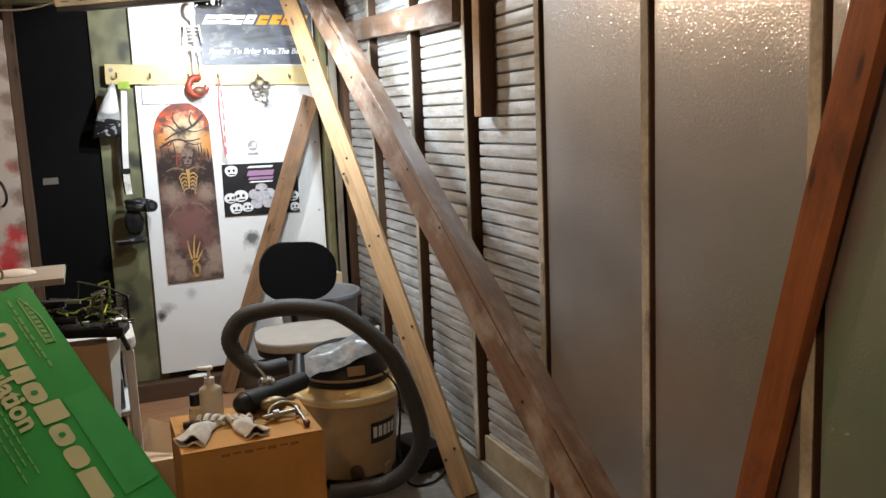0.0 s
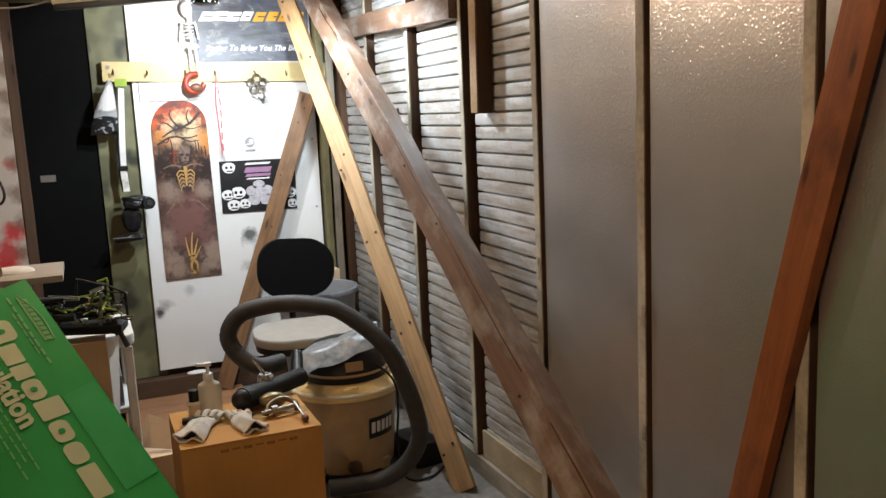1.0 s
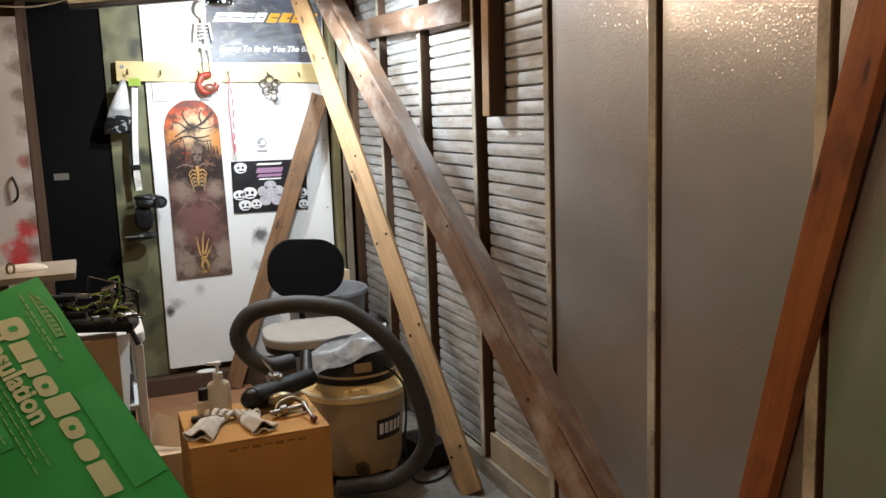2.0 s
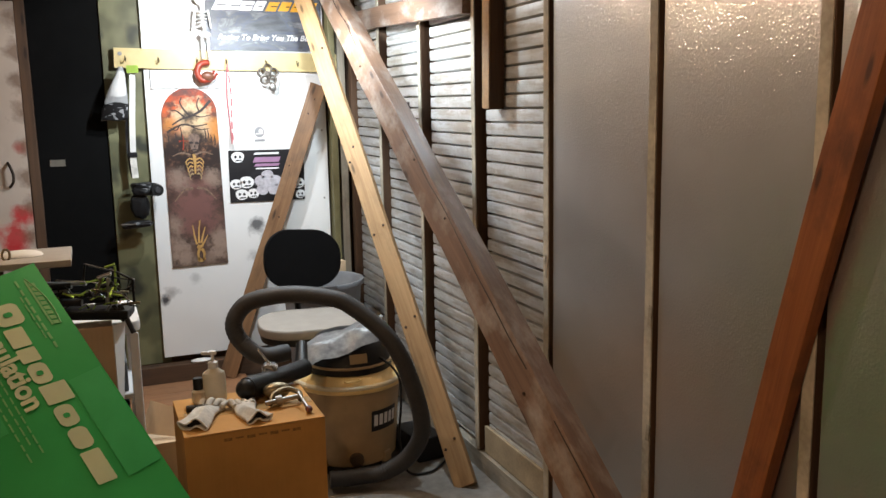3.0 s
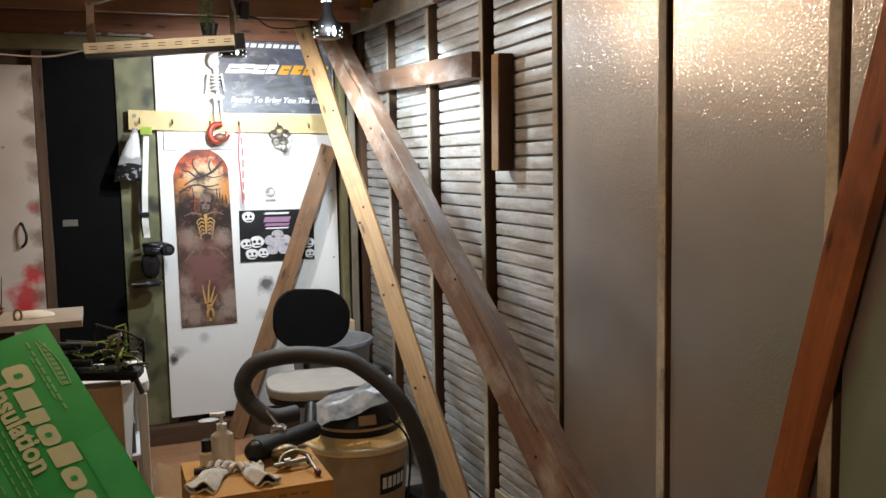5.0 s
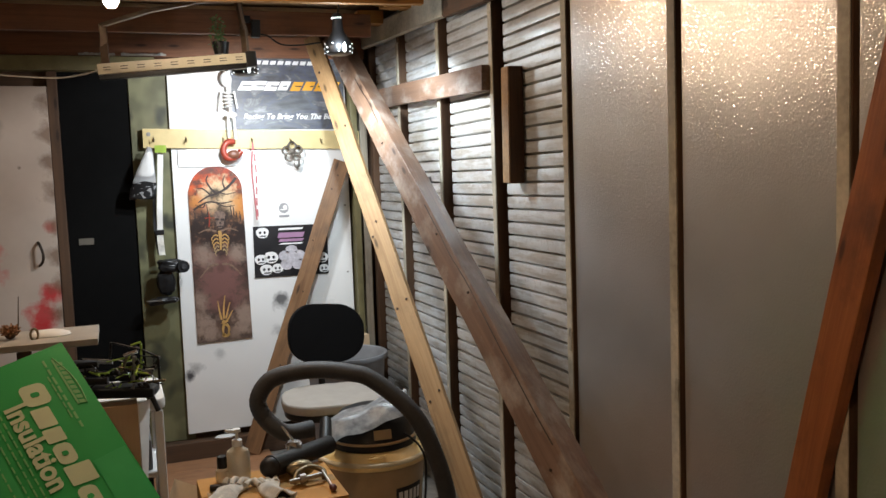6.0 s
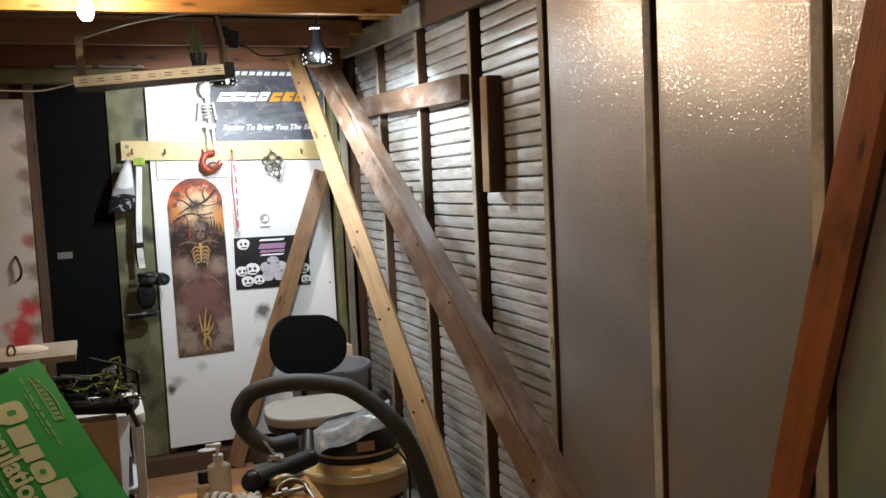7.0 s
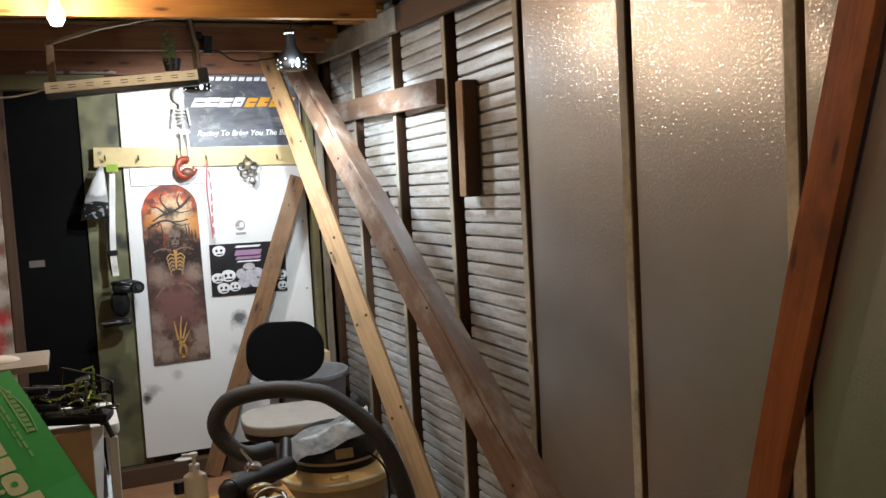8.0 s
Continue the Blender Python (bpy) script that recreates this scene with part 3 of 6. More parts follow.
timber("header", (-2.5, 5.20, 2.335), (1.48, 5.20, 2.335), 0.12, 0.09, (0, -1, 0), RAFTER, wall_n)
timber("header", (-2.5, 5.19, 2.235), (0.3, 5.19, 2.235), 0.075, 0.11, (0, -1, 0), OLIVE, wall_n)
timber("header", (-2.5, 5.17, 2.45), (1.48, 5.17, 2.45), 0.1, 0.09, (0, -1, 0), DARKWOOD, wall_n)
timber("corner_post", (1.40, 5.19, 0.12), (1.40, 5.19, 2.27), 0.038, 0.09, (0, -1, 0), OLIVE, wall_n, label="olive painted corner post")
timber("corner_post", (1.458, 5.20, 0.12), (1.458, 5.20, 2.27), 0.045, 0.07, (0, -1, 0), STUD, wall_n)

# the white panel that hangs on the back wall
sheet = thing("plywood_sheet", (0.86, 5.21, 0.155), "white painted plywood sheet with black spray smudges", "panel")
bm = B()
span(bm, (0.36, 5.198, 0.155), (1.365, 5.22, 2.27), 0.003)
part("painted_face", bm, WHITE_PANEL, sheet)
for x in (1.335,):
    for z in (0.22, 0.62, 1.02, 1.42, 1.62, 2.2):
        bm = B()
        rod(bm, (x, 5.199, z), (x, 5.196, z), 0.006, sides=10)
        part("screw_head", bm, STEEL, sheet)

# remaining walls and the ceiling, which close the place
bm = B()
span(bm, (-2.7, -2.6, 0), (-2.6, 5.36, 2.5))
solid("wall_west", bm, PALE_WALL, "pale painted plywood wall", "wall", kind="structure")
bm = B()
span(bm, (-2.6, -2.7, 0), (1.72, -2.6, 2.5))
solid("wall_south", bm, PALE_WALL, "pale painted plywood wall", "wall", kind="structure")
bm = B()
for k in range(34):
    y = -2.6 + k * 0.2355
    span(bm, (-2.6, y, 2.50 + 0.004 * (k % 3)), (1.72, y + 0.229, 2.53), 0.002)
solid("ceiling", bm, DECKING, "bare board roof deck over joists", "ceiling", kind="structure")
for y, z, mat, end in ((3.75, 2.385, JOIST, 1.35), (4.53, 2.36, RAFTER, 1.34), (2.3, 2.40, JOIST, 1.46), (1.0, 2.40, JOIST, 1.46), (-0.3, 2.40, JOIST, 1.46), (-1.6, 2.40, JOIST, 1.46)):
    timber("ceiling_joist", (-2.58, y, z - (0.03 if y == 3.75 else 0)), (end, y, z + (0.03 if y == 3.75 else 0)), 0.19 if mat is JOIST else 0.115, 0.04, (0, -1, 0), mat, label="orange-lit sawn timber ceiling joist" if mat is JOIST else "reddish brown timber ceiling joist", category="joist", group="ceiling joists", kind="structure")
timber("blocking", (1.32, 3.78, 2.43), (1.32, 3.90, 2.43), 0.16, 0.09, (-1, 0, 0), STUD, label="short timber block at the joist end", category="block")
for y in (4.0, 4.28, 4.75):
    timber("blocking", (1.33, y, 2.44), (1.47, y, 2.44), 0.07, 0.09, (0, -1, 0), JOIST, label="short timber block on the top plate", category="block")
for y in (3.85, 4.2, 4.85):
    timber("roof_lath", (-2.5, y, 2.478), (1.5, y, 2.478), 0.09, 0.03, (0, 0, -1), DECKING, label="rough lath under the roof deck", category="lath", group="roof laths")

# ---------------------------------------------------------------- braces and boards on the wall
brace_a = timber("timber_brace", (1.385, 3.235, 0.0), (1.148, 5.03, 2.375), 0.092, 0.04, (-0.55, -0.80, 0.1), PINE, wander=0.003, label="pale pine brace leaning from floor to roof", category="brace")
brace_b = timber("timber_brace", (1.163, 1.064, 0.02), (1.285, 5.07, 2.385), 0.102, 0.102, (-0.915, -0.185, 0.359), WEATHERED, wander=0.004, label="heavy weathered brown beam leaning across the wall", category="brace")
brace_c = timber("timber_brace", (0.69, 5.09, 0.03), (1.31, 5.125, 1.68), 0.095, 0.038, (-0.2, -1, 0.1), BROWN, wander=0.002, label="brown timber brace leaning against the white panel", category="brace")
timber("timber_brace", (1.485, 1.862, 0.0), (1.485, 1.259, 2.27), 0.090, 0.036, (-1, 0, 0), RED, wander=0.003, label="dark reddish timber brace against the foil wall", category="brace")



def sway(a, length, along, wander):
    """How far a timber's surface strays, sideways and outwards, at a place along it."""
    seed = Vector((a[0] * 3.1, a[1] * 2.3, length))
    n = noise.noise_vector(Vector(((along - length / 2) * 1.7, 0, 0)) + seed)
    return n.y * (0.004 + wander), n.z * (0.003 + wander)


AX = (Vector((1.148, 5.03, 2.375)) - Vector((1.385, 3.235, 0.0))).normalized()
AN = Vector((-0.55, -0.80, 0.1))
AN = (AN - AX * AN.dot(AX)).normalized()
AS = AN.cross(AX)


def child_bit(name, bm, mat, parent):
    """A small part of a timber, built in world places."""
    ob = new(name, mesh_of(name, bm, mat))
    ob.parent = parent
    ob.matrix_parent_inverse = parent.matrix_basis.inverted()
    return ob


for s, w in ((0.17, 0.03), (0.20, -0.022), (0.74, 0.026), (0.77, -0.03), (1.22, 0.031), (1.245, -0.026), (1.63, 0.034), (1.70, -0.008), (2.31, -0.02), (2.72, 0.02)):
    bm = B()
    dy, dz = sway((1.385, 3.235), (Vector((1.148, 5.03, 2.375)) - Vector((1.385, 3.235, 0.0))).length, s, 0.003)
    c = Vector((1.385, 3.235, 0.0)) + AX * s + AS * (w + dy) + AN * (0.0185 + dz)
    rod(bm, c, c + AN * 0.0045, 0.006, sides=10)
    child_bit("nail_head", bm, DARK_NAIL, brace_a)
for k, (ob, p0, p1, nrm, off) in enumerate(((brace_b, (1.163, 1.064, 0.02), (1.285, 5.07, 2.385), (-0.915, -0.185, 0.359), 0.0495), (brace_c, (0.69, 5.09, 0.03), (1.31, 5.125, 1.68), (-0.2, -1, 0.1), 0.0175))):
    p0, p1 = Vector(p0), Vector(p1)
    ax = (p1 - p0).normalized()
    nn = Vector(nrm)
    nn = (nn - ax * nn.dot(ax)).normalized()
    for f in (0.12, 0.30, 0.47, 0.55, 0.72, 0.9, 0.95):
        bm = B()
        dy, dz = sway(p0, (p1 - p0).length, f * (p1 - p0).length, (0.004, 0.002)[k])
        c = p0.lerp(p1, f) + nn * (off + dz) + nn.cross(ax) * (0.025 * math.sin(9 * f + k) + dy)
        rod(bm, c, c + nn * 0.005, 0.0045, sides=9)
        child_bit("nail_head", bm, DARK_NAIL, ob)

bx = (Vector((1.285, 5.07, 2.385)) - Vector((1.163, 1.064, 0.02))).normalized()
bn = Vector((-0.915, -0.185, 0.359))
bn = (bn - bx * bn.dot(bx)).normalized()
bt = -bn.cross(bx)
for s0, s1, drop in ((0.75, 1.25, 0.0), (1.45, 2.75, 0.006), (3.5, 4.0, 0.012)):
    bm = B()
    line = []
    for k in range(19):
        along = s0 + (s1 - s0) * k / 18
        dy, dz = sway((1.163, 1.064), (Vector((1.285, 5.07, 2.385)) - Vector((1.163, 1.064, 0.02))).length, along, 0.004)
        c = Vector((1.163, 1.064, 0.02)) + bx * along + bn * (0.0505 + dz) + bt * (-dy + 0.040 - drop + 0.006 * noise.noise(Vector((along * 5, drop * 90, 0))))
        line.append(c)
    tube(bm, line, 0.0026, 6)
    child_bit("split", bm, DARK_NAIL, brace_b)

timber("ledger_board", (1.484, 3.395, 1.972), (1.484, 4.93, 2.018), 0.105, 0.038, (-1, 0, 0), WEATHERED, label="short weathered board nailed across the studs", category="board")
# Dark body stands in for the shaded sides; only the front keeps pine.
batten = timber("hanging_batten", (1.5045, 3.195, 1.542), (1.5045, 3.185, 1.988), 0.064, 0.060, (-1, 0, 0), DARKWOOD, label="short upright pine batten fixed to the corrugated sheet", category="batten")

bm = B()
box(bm, (1.4745, 3.19, 1.765), (0.010, 0.060, 0.442), Euler((0.0225, 0, 0)).to_matrix(), 0.002)
child_bit("front_face", bm, PINE, batten)

# floor boards near the back wall
for k in range(8):
    y = 3.74 + k * 0.187
    timber("floor_board", (-0.75, y, 0.011), (0.80, y, 0.011), 0.184, 0.02, (0, 0, 1), FLOORWOOD, label="worn reddish brown floor board", category="floor board", group="boards before the back wall", kind="structure")
bm = B()
ball(bm, (0.56, 5.175, 0.122), (0.06, 0.03, 0.012), 20, 8)
solid("white_dish", bm, WHITE_PLASTIC, "small white plastic dish on the sill", "dish")

# ---------------------------------------------------------------- on the back wall
door = thing("white_door", (-0.6, 5.2, 0.1), "white painted door with red spray paint", "door")
bm = B()
span(bm, (-1.15, 5.19, 0.08), (-0.25, 5.23, 2.12), 0.003)
part("door_leaf", bm, RED_SPRAY, door)
bm = B()
tube(bm, smooth_path([(-0.345, 5.188, 1.30), (-0.335, 5.16, 1.285), (-0.322, 5.15, 1.24), (-0.326, 5.155, 1.20), (-0.345, 5.188, 1.175)], 6), 0.007, 10)
part("door_handle", bm, DARK_NAIL, door, "curved dull brass pull handle")

bm = B()
plate(bm, [(-0.038, -0.018), (0.038, -0.018), (0.038, 0.018), (-0.038, 0.018)], 0.002, facing((-0.108, 5.234, 1.287), (1, 0, 0), (0, 0, 1)))
solid("paper_label", bm, plain("yellowed_paper", (0.14, 0.125, 0.10), 0.8), "small faded paper label on the black panel", "label")

# hook rail
rail = thing("hook_rail", (0.83, 5.19, 1.82), "yellowed pine hook rail on the white panel", "rail")
timber("rail_board", (0.214, 5.187, 1.838), (1.436, 5.187, 1.803), 0.106, 0.02, (0, -1, 0), plain("varnished_pine", (0.66, 0.52, 0.25), 0.4, vary=0.12), rail)
for x in (0.27, 0.44, 0.64, 0.80, 1.02, 1.20, 1.33):
    z = 1.838 - (x - 0.214) * 0.0287 - 0.02
    bm = B()
    tube(bm, smooth_path([(x, 5.178, z + 0.03), (x, 5.168, z + 0.012), (x, 5.15, z), (x, 5.138, z + 0.008), (x, 5.136, z + 0.022)], 5), 0.003, 8)
    part("coat_hook", bm, BRASS, rail, "small brass hook")
for x in (0.245, 1.40):
    bm = B()
    rod(bm, (x, 5.177, 1.86 - (x - 0.2) * 0.0287), (x, 5.173, 1.86 - (x - 0.2) * 0.0287), 0.011, sides=16)
    part("screw_head", bm, STEEL, rail)

bm = B()
span(bm, (0.392, 5.188, 1.672), (0.785, 5.198, 1.772), 0.002)
solid("small_white_board", bm, WHITE_PANEL, "small white board below the hook rail", "board")

# banner
banner = thing("printed_banner", (1.0, 5.19, 1.87), "dark printed workshop banner with pale swirls", "banner")
BN = facing((1.03, 5.192, 2.075), (1, 0, -0.012), (0, 0, 1))
bm = B()
plate(bm, [(-0.325, -0.2), (0.325, -0.2), (0.325, 0.205), (-0.325, 0.205)], 0.002, BN)
part("banner_sheet", bm, BANNER, banner)


def on(m, u, v, lift):
    return m @ Matrix.Translation((u, v, lift))


def slab(bm, m, outline, lift, thick=0.0008):
    return plate(bm, outline, thick, m @ Matrix.Translation((0, 0, lift)))


def skewed(cx, cy, w, h, lean):
    return [(cx - w / 2 - lean, cy - h / 2), (cx + w / 2 - lean, cy - h / 2), (cx + w / 2 + lean, cy + h / 2), (cx - w / 2 + lean, cy + h / 2)]


for k, w in enumerate((0.075, 0.07, 0.07, 0.035, 0.055, 0.03, 0.065, 0.06)):
    bm = B()
    slab(bm, BN, skewed(-0.24 + k * 0.072, 0.045 + 0.003 * (k % 2), max(w, 0.058), 0.052, 0.014), 0.0022)
    block = part("logo_block", bm, WHITE_INK if k < 4 else ORANGE, banner)
    for v, cut in ((0.046, 0.7),):
        bm = B()
        slab(bm, BN, skewed(-0.236 + k * 0.072 + 0.006 * (k % 3), v, w * cut, 0.006, 0.003), 0.0034)
        part("dark_cut", bm, BLACK_INK, block)
for k in range(10):
    bm = B()
    slab(bm, BN, skewed(-0.17 + k * 0.043, 0.178, 0.032, 0.022, 0.004), 0.0022)
    part("printed_bar", bm, WHITE_INK, banner)
words("tagline", "Racing To Bring You The Best", 0.044, on(BN, 0.005, -0.128, 0.0035), WHITE_INK, banner, 0.0008, 0.3, 0.0009)

# arched print
arched = thing("arched_print", (0.595, 5.19, 0.67), "tall arched print of a dusk sky and bones", "print")
AP = facing((0.592, 5.192, 0.674), (1, 0, 0.004), (0.01, 0, 1))
outline = [(-0.152, 0), (0.156, 0.004), (0.146, 0.86)] + [(0.147 * math.cos(radians(a)), 0.86 + 0.142 * math.sin(radians(a))) for a in range(10, 171, 10)] + [(-0.152, 0.86)]
bm = B()
plate(bm, outline, 0.003, AP)
part("print_sheet", bm, DECK_PRINT, arched)


def ink_line(name, pts, r, mat, parent=arched):
    """A brush stroke that lies flat on the print."""
    bm = B()
    path = smooth_path([(u, v, 0.0) for u, v in pts], 5)
    edge = []
    for k, p in enumerate(path):
        d = (path[min(k + 1, len(path) - 1)] - path[max(k - 1, 0)]).normalized()
        w = r * (1 - 0.55 * k / (len(path) - 1))
        edge.append((p + Vector((-d.y, d.x, 0)) * w, p - Vector((-d.y, d.x, 0)) * w))
    slab(bm, AP, [(a.x, a.y) for a, _ in edge] + [(b.x, b.y) for _, b in reversed(edge)], 0.0036, 0.0006)
    return part(name, bm, mat, parent)


for pts, r in ((((0.115, 0.93), (0.06, 0.875), (0.0, 0.845), (-0.05, 0.83), (-0.10, 0.80)), 0.008), (((0.0, 0.845), (-0.03, 0.88), (-0.05, 0.92), (-0.04, 0.95)), 0.006), (((-0.03, 0.84), (-0.07, 0.875), (-0.10, 0.88)), 0.005), (((0.05, 0.87), (0.04, 0.91), (0.055, 0.95)), 0.005), (((0.02, 0.85), (0.06, 0.84), (0.11, 0.85)), 0.004), (((-0.13, 0.76), (-0.05, 0.80), (0.03, 0.79), (0.09, 0.80)), 0.006), (((0.0, 0.79), (0.05, 0.77), (0.10, 0.775)), 0.004), (((-0.06, 0.80), (-0.08, 0.77), (-0.12, 0.79)), 0.004)):
    ink_line("printed_branch", pts, r, HOOD_INK)
for u, v, h in ((0.075, 0.70, 0.08), (0.09, 0.72, 0.05), (0.125, 0.68, 0.06), (-0.055, 0.70, 0.09), (-0.085, 0.69, 0.07), (-0.125, 0.70, 0.05), (0.105, 0.70, 0.04)):
    ink_line("printed_post", ((u, v), (u + 0.002, v + h * 0.5), (u - 0.002, v + h)), 0.0045, HOOD_INK)
ink_line("red_mark", ((-0.05, 0.66), (-0.045, 0.71), (-0.048, 0.745)), 0.003, REDPL)
ink_line("red_mark", ((-0.07, 0.71), (-0.045, 0.712), (-0.02, 0.708)), 0.003, REDPL)
bm = B()
slab(bm, AP, [(0.012 + x * (1 if y > -0.012 else 0.66), 0.70 + y) for x, y in rounded(0.062, 0.10, 0.028)], 0.0040, 0.0006)
head_shape = part("bone_shape", bm, plain("grey_bone_print", (0.19, 0.125, 0.095), 0.5, vary=0.6, scale=70, bump=0), arched)
for u, v, w, h in ((-0.004, 0.70, 0.022, 0.013), (0.026, 0.697, 0.020, 0.013), (0.012, 0.678, 0.009, 0.012), (0.012, 0.659, 0.034, 0.006), (0.012, 0.648, 0.022, 0.004)):
    bm = B()
    slab(bm, AP, [(u + x, v + y) for x, y in rounded(w, h, min(w, h) * 0.4)], 0.0048, 0.0006)
    part("dark_spot", bm, HOOD_INK, head_shape)
for k in range(5):
    for s in (-1, 1):
        w = 0.048 - 0.004 * k
        ink_line("bone_bar", ((0.008 + 0.010 * s, 0.605 - 0.021 * k), (0.008 + 0.6 * w * s, 0.612 - 0.021 * k), (0.008 + w * s, 0.590 - 0.021 * k), (0.008 + 0.8 * w * s, 0.572 - 0.020 * k)), 0.0042, GOLD_INK if k < 3 else TAN_INK)
ink_line("bone_bar", ((0.008, 0.635), (0.009, 0.58), (0.007, 0.525)), 0.010, GOLD_INK)
for s in (-1, 1):
    ink_line("bone_bar", ((0.012 * s, 0.632), (0.06 * s, 0.645), (0.11 * s, 0.628)), 0.006, BONE_DIM)
    ink_line("cloak_edge", ((0.01 * s, 0.445), (0.06 * s, 0.435), (0.115 * s, 0.375)), 0.007, BONE_DIM)
for pts, r in ((((-0.012, 0.125), (-0.022, 0.18), (-0.028, 0.235)), 0.0055), (((0.0, 0.13), (0.004, 0.20), (0.014, 0.262)), 0.006), (((0.012, 0.13), (0.026, 0.18), (0.040, 0.222)), 0.0055), (((0.02, 0.12), (0.035, 0.145), (0.052, 0.175)), 0.005), (((-0.01, 0.115), (0.004, 0.11), (0.022, 0.118)), 0.013), (((0.002, 0.10), (-0.008, 0.07), (-0.004, 0.03)), 0.009), (((0.012, 0.10), (0.026, 0.07), (0.018, 0.03)), 0.009), (((-0.01, 0.04), (0.01, 0.03), (0.03, 0.042)), 0.012)):
    ink_line("bone_bar", pts, r, GOLD_INK)

# dark poster with pale discs
poster = thing("skull_poster", (1.0, 5.19, 1.03), "dark poster with pale round shapes and mauve bars", "poster")
PO = facing((1.0, 5.192, 1.17), (1, 0, -0.012), (0, 0, 1))
bm = B()
plate(bm, [(-0.217, -0.148), (0.217, -0.148), (0.217, 0.148), (-0.217, 0.148)], 0.002, PO)
part("poster_sheet", bm, BLACK_INK, poster)
for u, v, r in ((-0.165, 0.11, 0.036), (-0.18, -0.045, 0.034), (-0.12, -0.035, 0.04), (-0.15, -0.105, 0.036), (-0.085, -0.10, 0.032), (0.165, 0.08, 0.034), (0.18, -0.05, 0.036), (0.12, -0.10, 0.034), (0.19, -0.115, 0.03)):
    bm = B()
    slab(bm, PO, disc(u, v, r, r * 0.9, wob=0.06), 0.0024)
    d = part("pale_disc", bm, WHITE_INK, poster)
    for s in (-1, 1):
        bm = B()
        slab(bm, PO, disc(u + s * r * 0.36, v + r * 0.05, r * 0.2, r * 0.24, 12), 0.0034)
        part("dark_spot", bm, BLACK_INK, d)
    bm = B()
    slab(bm, PO, skewed(u + r * 0.1, v - r * 0.52, r * 0.95, r * 0.2, r * 0.1), 0.0034)
    part("dark_spot", bm, BLACK_INK, d)
for u, v, r in ((0.0, -0.05, 0.045), (-0.04, -0.03, 0.034), (0.045, -0.03, 0.034), (-0.03, -0.08, 0.034), (0.035, -0.08, 0.034), (0.0, 0.0, 0.034)):
    bm = B()
    slab(bm, PO, disc(u, v, r, r, wob=0.08), 0.0026 + r * 0.01)
    part("petal", bm, ROSE_INK, poster)
for v, w, h, mat in ((0.128, 0.14, 0.012, WHITE_INK), (0.092, 0.15, 0.030, PINK_INK), (0.062, 0.14, 0.016, PINK_INK), (0.042, 0.13, 0.008, WHITE_INK)):
    bm = B()
    slab(bm, PO, skewed(0.0, v, w, h, 0.006), 0.0042)
    part("printed_bar", bm, mat, poster)

sticker = thing("round_sticker", (0.96, 5.19, 1.40), "small white sticker with a grey round mark", "sticker")
ST = facing((0.968, 5.1955, 1.405), (1, 0, 0), (0, 0, 1))
bm = B()
plate(bm, rounded(0.085, 0.11, 0.008), 0.001, ST)
part("sticker_sheet", bm, PAPER, sticker)
bm = B()
slab(bm, ST, disc(0, 0.015, 0.028, 0.03), 0.0014)
part("round_mark", bm, GREY_INK, sticker)
bm = B()
slab(bm, ST, disc(0.008, 0.02, 0.013, 0.013), 0.0024)
part("round_mark", bm, PAPER, sticker)
bm = B()
slab(bm, ST, skewed(0, -0.032, 0.058, 0.013, 0), 0.0014)
part("printed_bar", bm, GREY_INK, sticker)
bm = B()
slab(bm, ST, skewed(-0.002, 0.006, 0.04, 0.006, 0.004), 0.0034)
part("round_mark", bm, PAPER, sticker)

# things hanging from the rail
bag = thing("plastic_bag", (0.2, 5.14, 1.5), "clear plastic bag of dark parts on a hook", "bag")


def bag_body(top, bottom, swell):
    """A flat bag that widens downwards: rows between two levels of its height."""
    bm, last = B(), None
    for k in range(10):
        t = top + (bottom - top) * k / 9
        w = 0.012 + 0.055 * min(1, t * 1.25) ** 0.8
        d = swell * (0.006 + 0.020 * math.sin(math.pi * min(1, t * 0.85 + 0.1)))
        cx, z = 0.243 - 0.052 * t, 1.785 - 0.275 * t
        ring = []
        for j in range(22):
            a = 2 * math.pi * j / 22
            crease = 1 + 0.10 * math.sin(5 * a + 2.2 * k) + 0.06 * math.sin(9 * a - k)
            ring.append(bm.verts.new((cx + w * swell ** 0.3 * math.cos(a), 5.135 + d * crease * math.sin(a), z + 0.006 * math.sin(3 * a + k))))
        if last:
            for j in range(22):
                bm.faces.new((last[j], last[(j + 1) % 22], ring[(j + 1) % 22], ring[j]))
        else:
            bm.faces.new(ring)
        last = ring
    bm.faces.new(last)
    return bm


part("bag_film", bag_body(0.0, 1.0, 1.0), FILM, bag, "crinkled clear plastic film")
part("bag_filling", bag_body(0.68, 1.0, 1.06), BLACK, bag, "dark small parts")
part("paper_insert", bag_body(0.10, 0.55, 0.7), PAPER, bag, "crumpled white paper")
bm = B()
plate(bm, [(-0.03, -0.02), (0.03, -0.02), (0.03, 0.02), (-0.03, 0.02)], 0.002, facing((0.30, 5.128, 1.775), (1, 0, 0), (0, 0, 1)))
part("card_tag", bm, NEON, bag, "lime green card tag")

radio = thing("hanging_controller", (0.28, 5.13, 1.0), "black hand controller hanging by a white strap", "controller")


